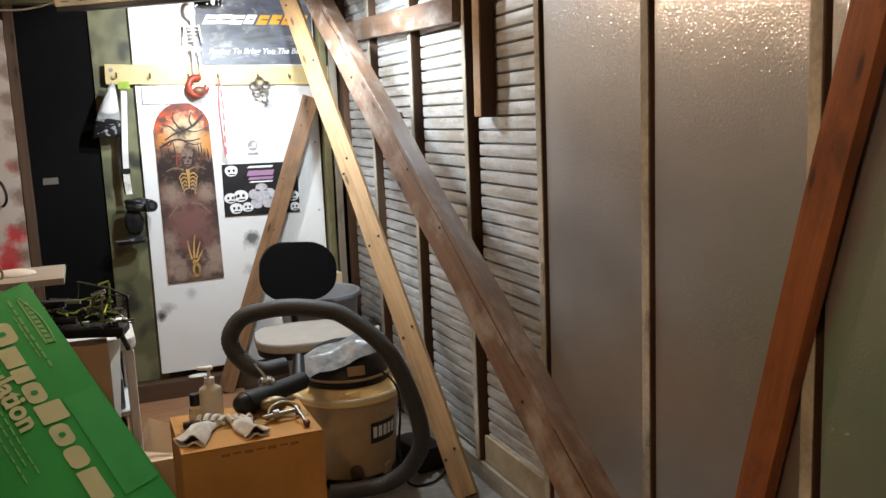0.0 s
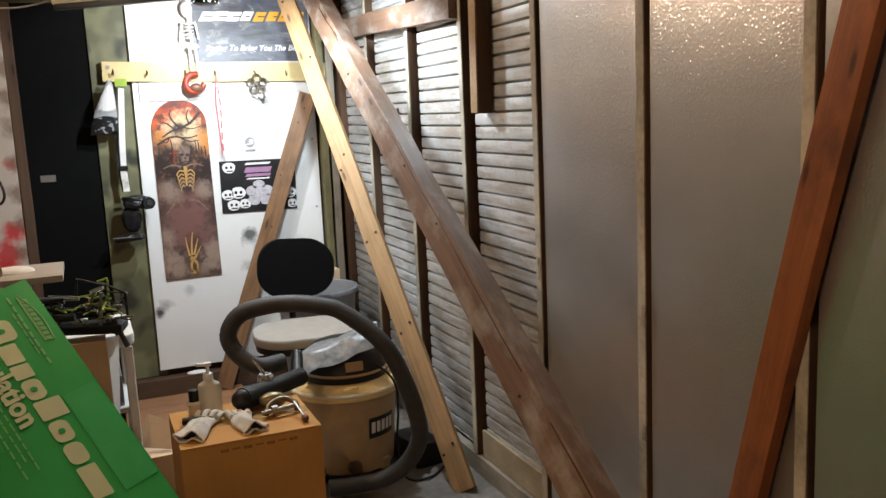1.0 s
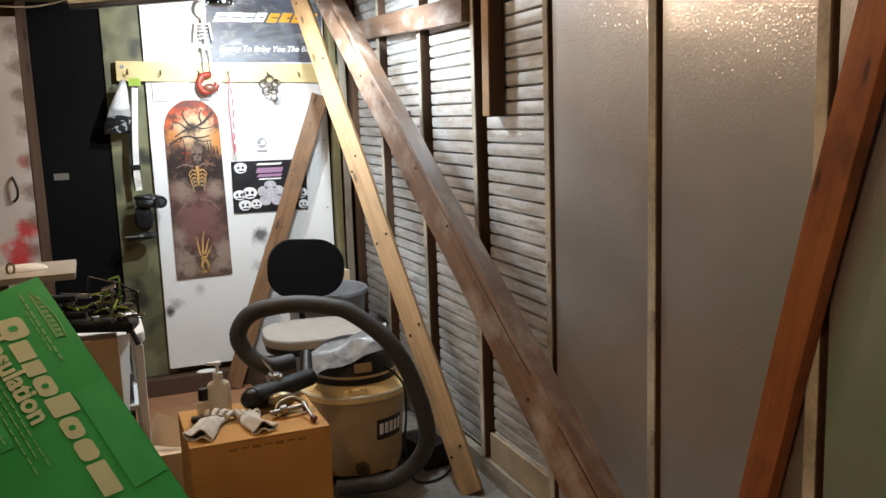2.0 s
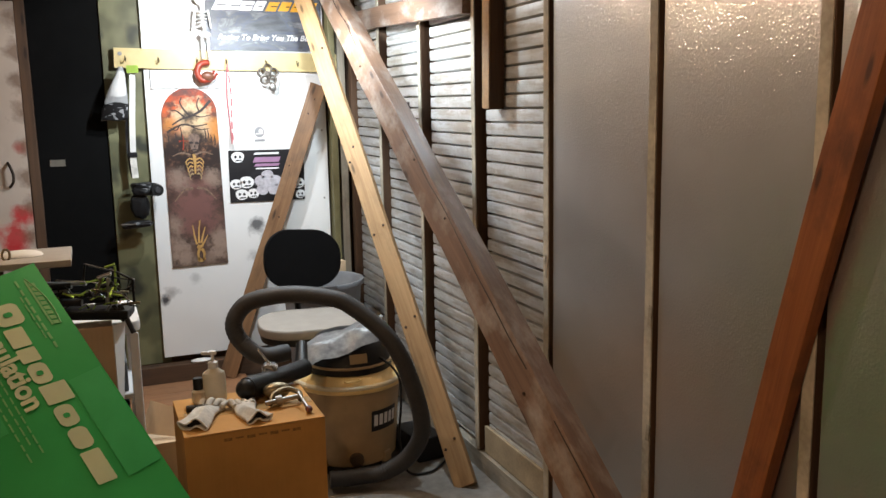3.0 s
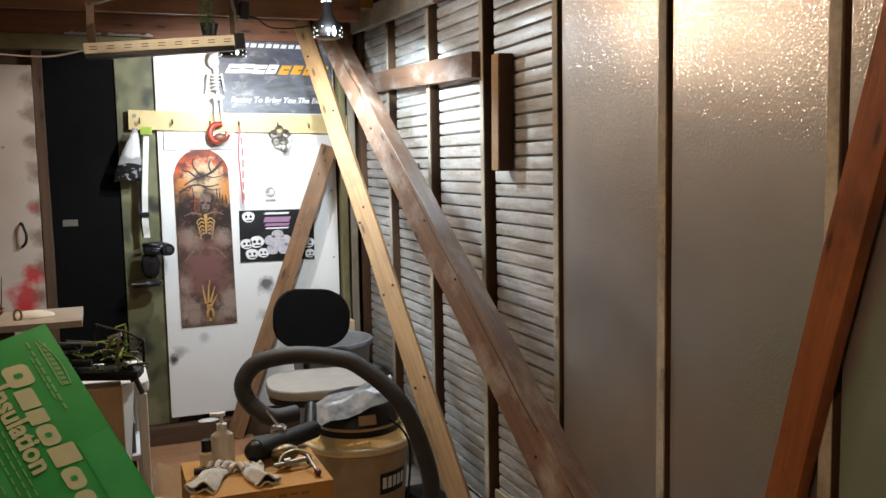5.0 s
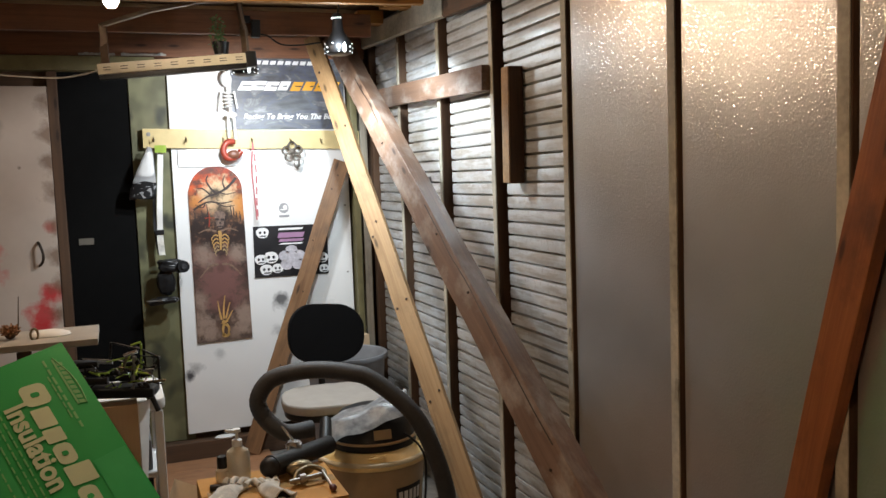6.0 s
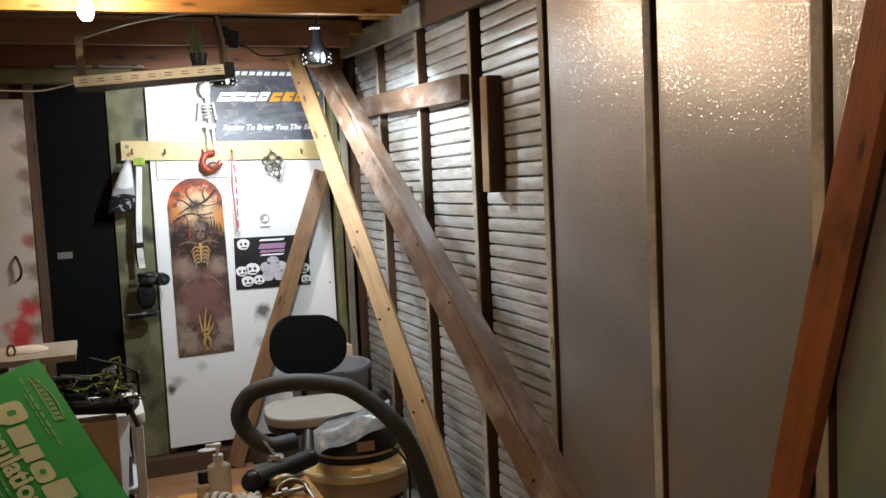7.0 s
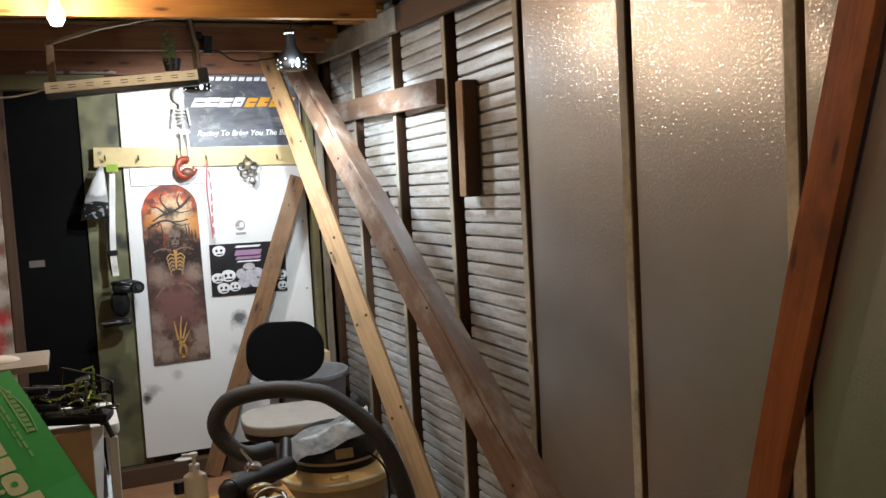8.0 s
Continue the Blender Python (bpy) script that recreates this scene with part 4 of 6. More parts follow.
def webbing(bm, points, width, thick=0.003):
    """A flat strap that hangs along a line, facing the room."""
    path = smooth_path(points, 6)
    rows = []
    for k, p in enumerate(path):
        twist = 0.25 * math.sin(0.7 * k)
        side = Vector((math.cos(twist), math.sin(twist), 0)) * width / 2
        out = Vector((math.sin(twist), -math.cos(twist), 0)) * thick / 2
        rows.append([bm.verts.new(p + q) for q in (side + out, side - out, -side - out, -side + out)])
    for c, d in zip(rows, rows[1:]):
        for j in range(4):
            bm.faces.new((c[j], c[(j + 1) % 4], d[(j + 1) % 4], d[j]))
    bm.faces.new(rows[0]), bm.faces.new(rows[-1][::-1])
    return bm


def lump(centre, size, turn, seed, rough=0.22):
    """A moulded, uneven solid with folds and ridges."""
    bm = B()
    bmesh.ops.create_icosphere(bm, subdivisions=4, radius=1)
    m = Matrix.Translation(centre) @ turn.to_matrix().to_4x4() @ Matrix.Diagonal((*size, 1))
    for v in bm.verts:
        n = noise.noise(v.co * 1.7 + Vector((seed, 0, 0))) + 0.5 * abs(noise.noise(v.co * 4.1 + Vector((0, seed, 0))))
        square = max(abs(v.co.x), abs(v.co.y), abs(v.co.z))
        v.co = m @ (v.co * (0.62 + 0.38 / square * 0.8) * (1 + rough * n))
    return bm


bm = webbing(B(), [(0.302, 5.15, 1.79), (0.293, 5.15, 1.65), (0.280, 5.148, 1.48), (0.273, 5.145, 1.335)], 0.030)
part("strap", bm, WHITE_PLASTIC, radio, "white webbing strap")
bm = webbing(B(), [(0.262, 5.16, 1.58), (0.252, 5.165, 1.45), (0.250, 5.16, 1.33), (0.262, 5.155, 1.20)], 0.018)
part("strap", bm, BLACK, radio, "black webbing strap")
bm = webbing(B(), [(0.271, 5.144, 1.308), (0.272, 5.14, 1.26), (0.276, 5.135, 1.195)], 0.034)
part("strap", bm, RAG, radio, "grey printed strap end")
bm = B()
box(bm, (0.271, 5.143, 1.321), (0.046, 0.016, 0.026), None, 0.004)
part("clip", bm, BLACK, radio, "black strap clip")
part("body", lump((0.318, 5.115, 1.135), (0.082, 0.042, 0.038), Euler((0.1, 0.12, 0.1)), 3.1), BLACK, radio)
bm = B()
rod(bm, (0.370, 5.125, 1.128), (0.380, 5.060, 1.130), 0.036, 0.032, 24)
wheel = part("steering_wheel", bm, BLACK, radio, "black foam wheel")
bm = B()
rod(bm, (0.379, 5.0615, 1.130), (0.381, 5.054, 1.130), 0.018, 0.014, 20)
part("hub", bm, RUBBER, wheel)
part("grip", lump((0.287, 5.125, 1.045), (0.052, 0.030, 0.075), Euler((0.05, -0.08, 0)), 7.7, 0.12), BLACK, radio)
part("foot", lump((0.264, 5.115, 0.945), (0.086, 0.040, 0.022), Euler((0, -0.06, 0)), 1.4, 0.2), BLACK, radio)
bm = B()
box(bm, (0.218, 5.072, 0.952), (0.080, 0.006, 0.007), Euler((0, 0.03, 0)).to_matrix(), 0.001)
part("trim_strip", bm, STEEL, radio, "bright trim strip")

mask = thing("red_ornament", (0.665, 5.14, 1.75), "red curled ornament hanging from a hook", "ornament")
bm = B()
tube(bm, smooth_path([(0.70, 5.15, 1.81), (0.655, 5.14, 1.80), (0.635, 5.135, 1.755), (0.66, 5.135, 1.715), (0.71, 5.14, 1.725), (0.735, 5.145, 1.755)], 8), 0.017, 10)
part("curl", bm, REDPL, mask)
bm = B()
ball(bm, (0.69, 5.13, 1.735), (0.036, 0.02, 0.026))
part("centre", bm, plain("brown_resin", (0.18, 0.07, 0.04), 0.4), mask)

figure = B()
ball(figure, (0.668, 5.10, 2.15), (0.032, 0.03, 0.042))
for k in range(5):
    ball(figure, (0.675, 5.105, 2.075 - 0.018 * k), (0.034 - 0.003 * k, 0.022, 0.007), 12, 6)
for a, b, r in (((0.672, 5.11, 2.12), (0.684, 5.11, 1.96), 0.007), ((0.64, 5.105, 2.085), (0.628, 5.1, 1.99), 0.006), ((0.708, 5.105, 2.085), (0.72, 5.1, 1.99), 0.006), ((0.67, 5.11, 1.96), (0.668, 5.11, 1.83), 0.009), ((0.70, 5.11, 1.96), (0.704, 5.11, 1.82), 0.009)):
    rod(figure, a, b, r, r * 0.8, 8)
ball(figure, (0.685, 5.11, 1.955), (0.035, 0.02, 0.018), 12, 8)
rod(figure, (0.668, 5.105, 2.19), (0.668, 5.12, 2.27), 0.0015, sides=6)
solid("hanging_ornament", figure, WHITE_PLASTIC, "white jointed plastic ornament hanging before the banner", "ornament")

lanyard = thing("lanyard", (0.80, 5.14, 1.35), "red and white striped lanyard hanging from a hook", "lanyard")
for s in (-1, 1):
    path = even(smooth_path([(0.80, 5.137, 1.80), (0.80 + 0.012 * s, 5.145, 1.65), (0.803 + 0.006 * s, 5.15, 1.5), (0.808 + 0.003 * s, 5.15, 1.35)], 10), 0.021)
    for k, (a, b) in enumerate(zip(path, path[1:])):
        bm = B()
        rod(bm, a, b, 0.0042, sides=8)
        part("cord_stripe", bm, PALE_RED if (k * 5 + k * k + s) % 9 not in (3, 6) else PAPER, lanyard)

flower = thing("flower_ornament", (1.03, 5.14, 1.72), "flower-shaped ring of metal loops on a hook", "ornament")
for k in range(5):
    a = radians(72 * k + 20)
    bm = B()
    cx, cz = 1.027 + 0.036 * math.cos(a), 1.742 + 0.036 * math.sin(a)
    tube(bm, [(cx + 0.022 * math.cos(b), 5.15 + 0.004 * math.sin(2 * b), cz + 0.022 * math.sin(b)) for b in (2 * math.pi * j / 18 for j in range(19))], 0.006, 8)
    part("loop", bm, PEWTER, flower)
bm = B()
ball(bm, (1.027, 5.15, 1.742), (0.016, 0.012, 0.016))
part("centre", bm, PEWTER, flower)
bm = B()
ball(bm, (1.05, 5.15, 1.672), (0.02, 0.01, 0.024))
part("pendant", bm, STEEL, flower)

# ---------------------------------------------------------------- lamps and ceiling things


def bulb_thing(at):
    t = thing("light_bulb", at, "glowing warm bulb in a plain ceiling holder", "lamp", "warm bulbs")
    bm = B()
    lathe(bm, at, [(0, -0.06), (0.018, -0.056), (0.029, -0.035), (0.030, -0.018), (0.024, 0.004), (0.015, 0.022), (0.013, 0.03)], 24)
    part("bulb", bm, GLOW_WARM, t, "glowing frosted glass bulb")
    bm = B()
    lathe(bm, at, [(0, 0.028), (0.016, 0.028), (0.02, 0.04), (0.022, 0.09), (0.05, 0.10), (0.055, 0.115), (0, 0.118)], 24)
    part("lamp_holder", bm, PAPER, t, "white lamp holder")
    bm = B()
    rod(bm, (at[0], at[1], at[2] + 0.11), (at[0], at[1], 2.505), 0.006, sides=8)
    part("cable", bm, BLACK, t)


bulb_thing(BULB)
# The added bulb behind the camera, out of view.
bulb_thing(ADDED_BULB)


def led_lamp(at, top, necked):
    t = thing("led_lamp", at, "black hanging lamp ringed with bright white lights", "lamp", "hanging led lamps")
    bm = B()
    neck = [(0.044, 0.065), (0.026, 0.095), (0.021, 0.14), (0.024, 0.155), (0.018, 0.17), (0, 0.172)] if necked else [(0.05, 0.05), (0.02, 0.056), (0, 0.056)]
    lathe(bm, at, [(0, -0.012), (0.04, -0.012), (0.058, -0.004), (0.063, 0.012), (0.060, 0.035), *neck], 32)
    part("housing", bm, BLACK, t)
    for k in range(14):
        a = 2 * math.pi * k / 14
        for z, r in ((0.0, 0.0625), (0.02, 0.064), (0.036, 0.061)):
            if (k + int(z * 100)) % 2:
                continue
            bm = B()
            ball(bm, (at[0] + r * math.cos(a), at[1] + r * math.sin(a), at[2] + z), (0.0026, 0.0026, 0.0026), 8, 6)
            part("led", bm, GLOW_COLD, t)
    for k in range(5 if necked else 0):
        a = -1.2 - 0.5 * k
        bm = B()
        ball(bm, (at[0] + 0.024 * math.cos(a), at[1] + 0.024 * math.sin(a), at[2] + 0.15), (0.003, 0.003, 0.004), 8, 6)
        part("led", bm, GLOW_COLD, t)
    bm = B()
    ball(bm, (at[0] + 0.012, at[1] - 0.060, at[2] + 0.014), (0.009, 0.006, 0.020), 12, 8)
    part("lit_panel", bm, GLOW_COLD, t, "bright lit white panel")
    bm = B()
    tube(bm, smooth_path([(at[0], at[1], at[2] + (0.165 if necked else 0.05)), (at[0] + 0.01, at[1], at[2] + 0.22), top], 8), 0.004, 8)
    part("cable", bm, BLACK, t)
    return t


led_lamp(LED_A, (LED_A[0] + 0.005, LED_A[1], 2.50), True)
led_lamp(LED_B, (LED_B[0], LED_B[1] + 0.05, 2.50), False)

# long slim lighting bar on an angled bracket
fix = thing("hanging_light_bar", (0.34, 4.24, 2.07), "long slim metal light bar hung on an angled bracket", "light bar")
FA, FB = Vector((0.015, 4.265, 2.094)), Vector((0.66, 4.215, 2.146))
fx = (FB - FA).normalized()
FM = facing((FA + FB) / 2, fx, (0, 0, 1))
bm = B()
box(bm, (FA + FB) / 2, ((FB - FA).length, 0.06, 0.046), FM.to_3x3() @ Matrix(((1, 0, 0), (0, 0, 1), (0, -1, 0))), 0.004)
housing = part("housing", bm, plain("ivory_enamel", (0.62, 0.56, 0.41), 0.4, vary=0.15), fix, "ivory enamelled housing")
for k in range(9):
    for r in (-1, 1):
        bm = B()
        plate(bm, rounded(0.032, 0.0032, 0.0015, 2), 0.001, on(FM, -0.285 + k * 0.071, 0.0055 * r, 0.0298))
        part("vent_slot", bm, BLACK, housing)
bm = B()
box(bm, (FA + FB) / 2 + Vector((0, 0.004, -0.033)), ((FB - FA).length * 0.98, 0.046, 0.024), FM.to_3x3() @ Matrix(((1, 0, 0), (0, 0, 1), (0, -1, 0))), 0.003)
part("lower_trough", bm, BLACK, fix, "dark lower trough")
bm = B()
box(bm, FB + fx * 0.012 + Vector((0, 0, -0.006)), (0.05, 0.066, 0.07), FM.to_3x3() @ Matrix(((1, 0, 0), (0, 0, 1), (0, -1, 0))), 0.008)
part("end_cap", bm, BLACK, fix, "black plastic end cap")
for path in ([FA + fx * 0.035 + Vector((0, 0, 0.01)), (0.046, 4.25, 2.20), (0.046, 4.24, 2.285)], [(0.046, 4.24, 2.285), (0.25, 4.22, 2.35), (0.45, 4.21, 2.392), (0.62, 4.20, 2.41)], [(0.62, 4.20, 2.41), (0.645, 4.205, 2.28), (0.652, 4.21, 2.16)]):
    bm = B()
    pts = [Vector(p) for p in path]
    for a, b in zip(pts, pts[1:]):
        d = (b - a).normalized()
        turn = d.to_track_quat("X", "Z").to_matrix()
        box(bm, (a + b) / 2, ((b - a).length + 0.012, 0.034, 0.017), turn, 0.002)
    part("bracket_arm", bm, plain("painted_bracket", (0.16, 0.11, 0.075), 0.4, 0.6, vary=0.3), fix, "brown metal bracket arm")
bm = B()
tube(bm, smooth_path([FA + Vector((0.005, 0, 0.0)), (-0.05, 4.27, 2.075), (-0.15, 4.29, 2.062), (-0.32, 4.35, 2.075), (-0.5, 4.42, 2.10)], 8), 0.004, 8)
part("power_cord", bm, SEAT, fix, "white power cord")
for a, b in (((0.55, 4.18, 2.40), (0.545, 4.17, 2.50)), ((0.57, 4.18, 2.40), (0.585, 4.17, 2.50))):
    bm = B()
    tube(bm, [Vector(a), Vector(a).lerp(Vector(b), 0.5) + Vector((0.006, 0, 0)), Vector(b)], 0.004, 8)
    part("hanging_cord", bm, PAPER, fix, "pale hanging cord")

plant = thing("potted_plant", (0.53, 4.2, 2.17), "small green plant in a dark pot by the light bar", "plant")
bm = B()
lathe(bm, (0.545, 4.24, 2.165), [(0, 0), (0.03, 0), (0.04, 0.055), (0.036, 0.055), (0.03, 0.045), (0, 0.045)], 20)
part("pot", bm, BLACK, plant, "small dark plastic pot")
rng = random.Random(5)
bm = B()
for k in range(150):
    a, h = rng.uniform(0, 6.28), rng.uniform(0.03, 0.17)
    r = rng.uniform(0.0, 0.042) * (1.1 - h * 3)
    c = Vector((0.535 + r * math.cos(a), 4.24 + r * math.sin(a), 2.16 + h))
    turn = Euler((rng.uniform(-1, 1), rng.uniform(-1, 1), a)).to_matrix()
    l, w = rng.uniform(0.010, 0.02), rng.uniform(0.004, 0.007)
    vs = [bm.verts.new(c + turn @ Vector(p)) for p in ((0, 0, 0), (l * 0.5, w, 0.002), (l, 0, -0.002), (l * 0.5, -w, 0.002))]
    bm.faces.new(vs)
part("foliage", bm, LEAF, plant, "small green leaves")
bm = B()
for k in range(6):
    a = k * 1.05
    rod(bm, (0.545, 4.24, 2.2), (0.535 + 0.03 * math.cos(a), 4.24 + 0.03 * math.sin(a), 2.30 - 0.008 * k), 0.0018, 0.001, 6)
part("stem", bm, LEAF, plant)

adaptor = thing("power_adaptor", (0.725, 4.48, 2.35), "black plug adaptor with a trailing cable", "adaptor")
bm = B()
box(bm, (0.745, 4.485, 2.325), (0.042, 0.04, 0.085), Euler((0, 0.05, 0)).to_matrix(), 0.005)
part("body", bm, BLACK, adaptor)
bm = B()
box(bm, (0.70, 4.49, 2.37), (0.045, 0.03, 0.035), None, 0.005)
part("socket", bm, BLACK, adaptor)
bm = B()
tube(bm, smooth_path([(0.755, 4.48, 2.30), (0.80, 4.47, 2.29), (0.86, 4.46, 2.25), (0.95, 4.45, 2.245), (1.06, 4.45, 2.26)], 8), 0.004, 8)
part("cable", bm, BLACK, adaptor)

# scraps of insulation on the header
for k, (xa, xb) in enumerate(((-0.08, 0.10), (0.13, 0.36))):
    bm = B()
    n = 26
    top, low = [], []
    for j in range(n):
        x = xa + (xb - xa) * j / (n - 1)
        h = 0.012 + 0.014 * abs(noise.noise(Vector((x * 38, k * 5, 0.3))))
        top.append(bm.verts.new((x, 5.125 + 0.006 * noise.noise(Vector((x * 50, 2, k))), 2.273 + h)))
        low.append(bm.verts.new((x, 5.118, 2.274)))
    for j in range(n - 1):
        bm.faces.new((low[j], low[j + 1], top[j + 1], top[j]))
    bmesh.ops.solidify(bm, geom=bm.faces[:], thickness=-0.02)
    solid("insulation_scrap", bm, RAG, "torn pale insulation scrap on the header board", "insulation", "insulation scraps")

# ---------------------------------------------------------------- floor things
# vacuum
VC = (1.03, 3.70, 0.0)
vac = thing("shop_vacuum", VC, "tan drum workshop vacuum with a cream lid", "vacuum cleaner")
bm = B()
lathe(bm, VC, [(0, 0.045), (0.185, 0.045), (0.196, 0.06), (0.205, 0.20), (0.216, 0.33), (0.222, 0.395), (0.222, 0.41), (0, 0.41)], 56)
drum = part("drum", bm, TAN, vac, "tan plastic drum")
bm = B()
lathe(bm, VC, [(0.222, 0.378), (0.236, 0.380), (0.243, 0.388), (0.244, 0.402), (0.238, 0.412), (0.20, 0.440), (0.185, 0.445), (0, 0.445)], 56)
lid = part("lid", bm, CREAM, vac, "cream yellow lid")
bm = B()
lathe(bm, VC, [(0.186, 0.440), (0.189, 0.455), (0.184, 0.48), (0.178, 0.487), (0.172, 0.51), (0.163, 0.545), (0.138, 0.58), (0.09, 0.597), (0, 0.60)], 48)
head = part("motor_head", bm, BLACK, vac, "black motor head")
bm = B()
tube(bm, [(VC[0] + 0.189 * math.cos(a), VC[1] + 0.189 * math.sin(a), 0.478) for a in (2 * math.pi * k / 48 for k in range(49))], 0.006, 8)
part("seam_ring", bm, TAN, vac)
bm = B()
plate(bm, rounded(0.075, 0.04, 0.004), 0.003, facing((VC[0] - 0.005, VC[1] - 0.172, 0.515), (1, -0.05, 0), (0, 0.25, 1)))
part("rating_plate", bm, TAN, head)
for a in (radians(-22), radians(160)):
    bm = B()
    c = (VC[0] + 0.235 * math.cos(a), VC[1] + 0.235 * math.sin(a), 0.415)
    box(bm, c, (0.06, 0.075, 0.06), Euler((0, 0, a)).to_matrix(), 0.014)
    part("latch", bm, CREAM, lid)
bm = B()
ring = [(VC[0] - 0.045 + 0.034 * math.cos(a), VC[1] - 0.212 + 0.016 * math.sin(a), 0.437) for a in (2 * math.pi * k / 24 for k in range(25))]
tube(bm, ring, 0.004, 8)
part("moulded_ring", bm, CREAM, lid)
bm = B()
tube(bm, [(VC[0] + 0.238 * math.cos(a), VC[1] + 0.238 * math.sin(a), 0.408) for a in (2 * math.pi * k / 56 for k in range(57))], 0.010, 10)
part("rim", bm, plain("pale_cream_rim", (0.84, 0.76, 0.56), 0.4, vary=0.12), lid, "pale cream rolled rim")
# label on the drum
LA = radians(-62)
bm = B()
for k in range(9):
    a0, a1 = LA + radians(-19 + 40 * k / 9), LA + radians(-19 + 40 * (k + 1) / 9)
    q = []
    for a, z in ((a0, 0.198), (a1, 0.198), (a1, 0.290), (a0, 0.290)):
        r = 0.2035 + (z - 0.2) * 0.085 + 0.003
        q.append(bm.verts.new((VC[0] + r * math.cos(a), VC[1] + r * math.sin(a), z)))
    bm.faces.new(q)
label = part("label", bm, BLACK_INK, drum, "black label with plain pale bars")
for k in range(5):
    a0 = LA + radians(-16 + 7.2 * k)
    bm = B()
    q = []
    for a, z in ((a0, 0.222), (a0 + radians(5.2), 0.222), (a0 + radians(5.2), 0.272), (a0, 0.272)):
        r = 0.2035 + (z - 0.2) * 0.085 + 0.0055
        q.append(bm.verts.new((VC[0] + r * math.cos(a), VC[1] + r * math.sin(a), z)))
    bm.faces.new(q)
    part("printed_bar", bm, WHITE_INK, label)
bm = B()
DA = radians(-100)
rod(bm, (VC[0] + 0.18 * math.cos(DA), VC[1] + 0.18 * math.sin(DA), 0.085), (VC[0] + 0.225 * math.cos(DA), VC[1] + 0.225 * math.sin(DA), 0.085), 0.032, 0.028, 24)
part("drain_cap", bm, plain("dusty_brown_cap", (0.10, 0.07, 0.045), 0.5), drum, "brown drain cap")
for k in range(4):
    a = radians(45 + 90 * k - 10)
    x, y = VC[0] + 0.175 * math.cos(a), VC[1] + 0.175 * math.sin(a)
    bm = B()
    box(bm, (x, y, 0.065), (0.06, 0.05, 0.05), Euler((0, 0, a)).to_matrix(), 0.01)
    foot = part("caster_mount", bm, TAN, vac)
    bm = B()
    rod(bm, (x - 0.012, y, 0.024), (x + 0.012, y, 0.024), 0.024, sides=18)
    part("caster_wheel", bm, BLACK, foot)
bm = B()
tube(bm, smooth_path([(1.13, 3.56, 0.50), (1.165, 3.49, 0.468), (1.185, 3.462, 0.41), (1.188, 3.47, 0.30), (1.18, 3.475, 0.16), (1.20, 3.44, 0.02), (1.30, 3.42, 0.008), (1.42, 3.52, 0.008)], 8), 0.005, 8)
part("power_cord", bm, BLACK, vac, "thin black power cord")
bm = B()
hose_pts = [(0.73, 3.52, 0.585), (0.62, 3.50, 0.59), (0.55, 3.535, 0.645), (0.525, 3.552, 0.72), (0.575, 3.545, 0.795), (0.67, 3.51, 0.825), (0.771, 3.474, 0.830), (0.87, 3.43, 0.817), (0.955, 3.392, 0.785), (1.085, 3.316, 0.66), (1.161, 3.275, 0.49), (1.20, 3.25, 0.29), (1.165, 3.30, 0.155), (1.08, 3.36, 0.075), (0.95, 3.40, 0.055), (0.85, 3.42, 0.055)]
tube(bm, even(smooth_path(hose_pts, 16), 0.0075), 0.0335, 14, 0.0022)
part("hose", bm, HOSE, vac, "thick ribbed black hose looped upright")

# plastic sheet lying over the vacuum's head
bm = B()
rows = []
for i in range(15):
    row = []
    for j in range(11):
        u, v = i / 14, j / 10
        x = 0.80 + 0.36 * u
        y = 3.52 + 0.17 * v - 0.03 * u
        z = 0.55 + 0.105 * u ** 0.8 + 0.02 * math.sin(3.1 * v) + 0.018 * noise.noise(Vector((u * 5, v * 4, 1.3))) - 0.05 * (1 - v) ** 2
        row.append(bm.verts.new((x + 0.03 * noise.noise(Vector((u * 3, v * 3, 7))), y, z)))
    rows.append(row)
for a, b in zip(rows, rows[1:]):
    for j in range(10):
        bm.faces.new((a[j], a[j + 1], b[j + 1], b[j]))
bmesh.ops.solidify(bm, geom=bm.faces[:], thickness=0.003)
sheet_mat = plain("dusty_grey_film", (0.40, 0.41, 0.42), 0.32, vary=0.55, scale=24, bump=0.5, fine=60)
solid("plastic_cover", bm, sheet_mat, "crumpled dusty grey plastic sheet over the vacuum head", "plastic sheet")

# office chair
chair = thing("office_chair", (0.95, 4.35, 0), "office chair with black back and dusty beige seat", "chair")


def cushion(bm, m, w, h, d, r, crown=0.0):
    """A rounded slab with puffed faces."""
    levels = ((-1.0, 0.80), (-0.86, 0.93), (-0.5, 1.0), (0.5, 1.0), (0.86, 0.93), (1.0, 0.80))
    loops = []
    for t, s in levels:
        loops.append([bm.verts.new(m @ Vector((x * (s * 0.12 + 0.88), y * (s * 0.12 + 0.88), t * d / 2 + crown * (x / w) ** 2))) for x, y in rounded(w, h, r, 8)])
    for a, b in zip(loops, loops[1:]):
        for k in range(len(a)):
            bm.faces.new((a[k], a[(k + 1) % len(a)], b[(k + 1) % len(a)], b[k]))
    bm.faces.new(loops[0][::-1]), bm.faces.new(loops[-1])
    return bm


bm = B()
cushion(bm, facing((1.015, 4.50, 0.79), (1, -0.10, -0.06), (0.03, 0.12, 1)), 0.385, 0.30, 0.07, 0.13, 0.35)
back = part("backrest", bm, FABRIC, chair, "black cloth backrest")
bm = B()
cushion(bm, facing((0.985, 4.22, 0.515), (1, -0.12, 0.0), (0.12, 1, 0.02)), 0.50, 0.42, 0.045, 0.17)
part("seat", bm, SEAT, chair, "dusty beige seat cushion")
bm = B()
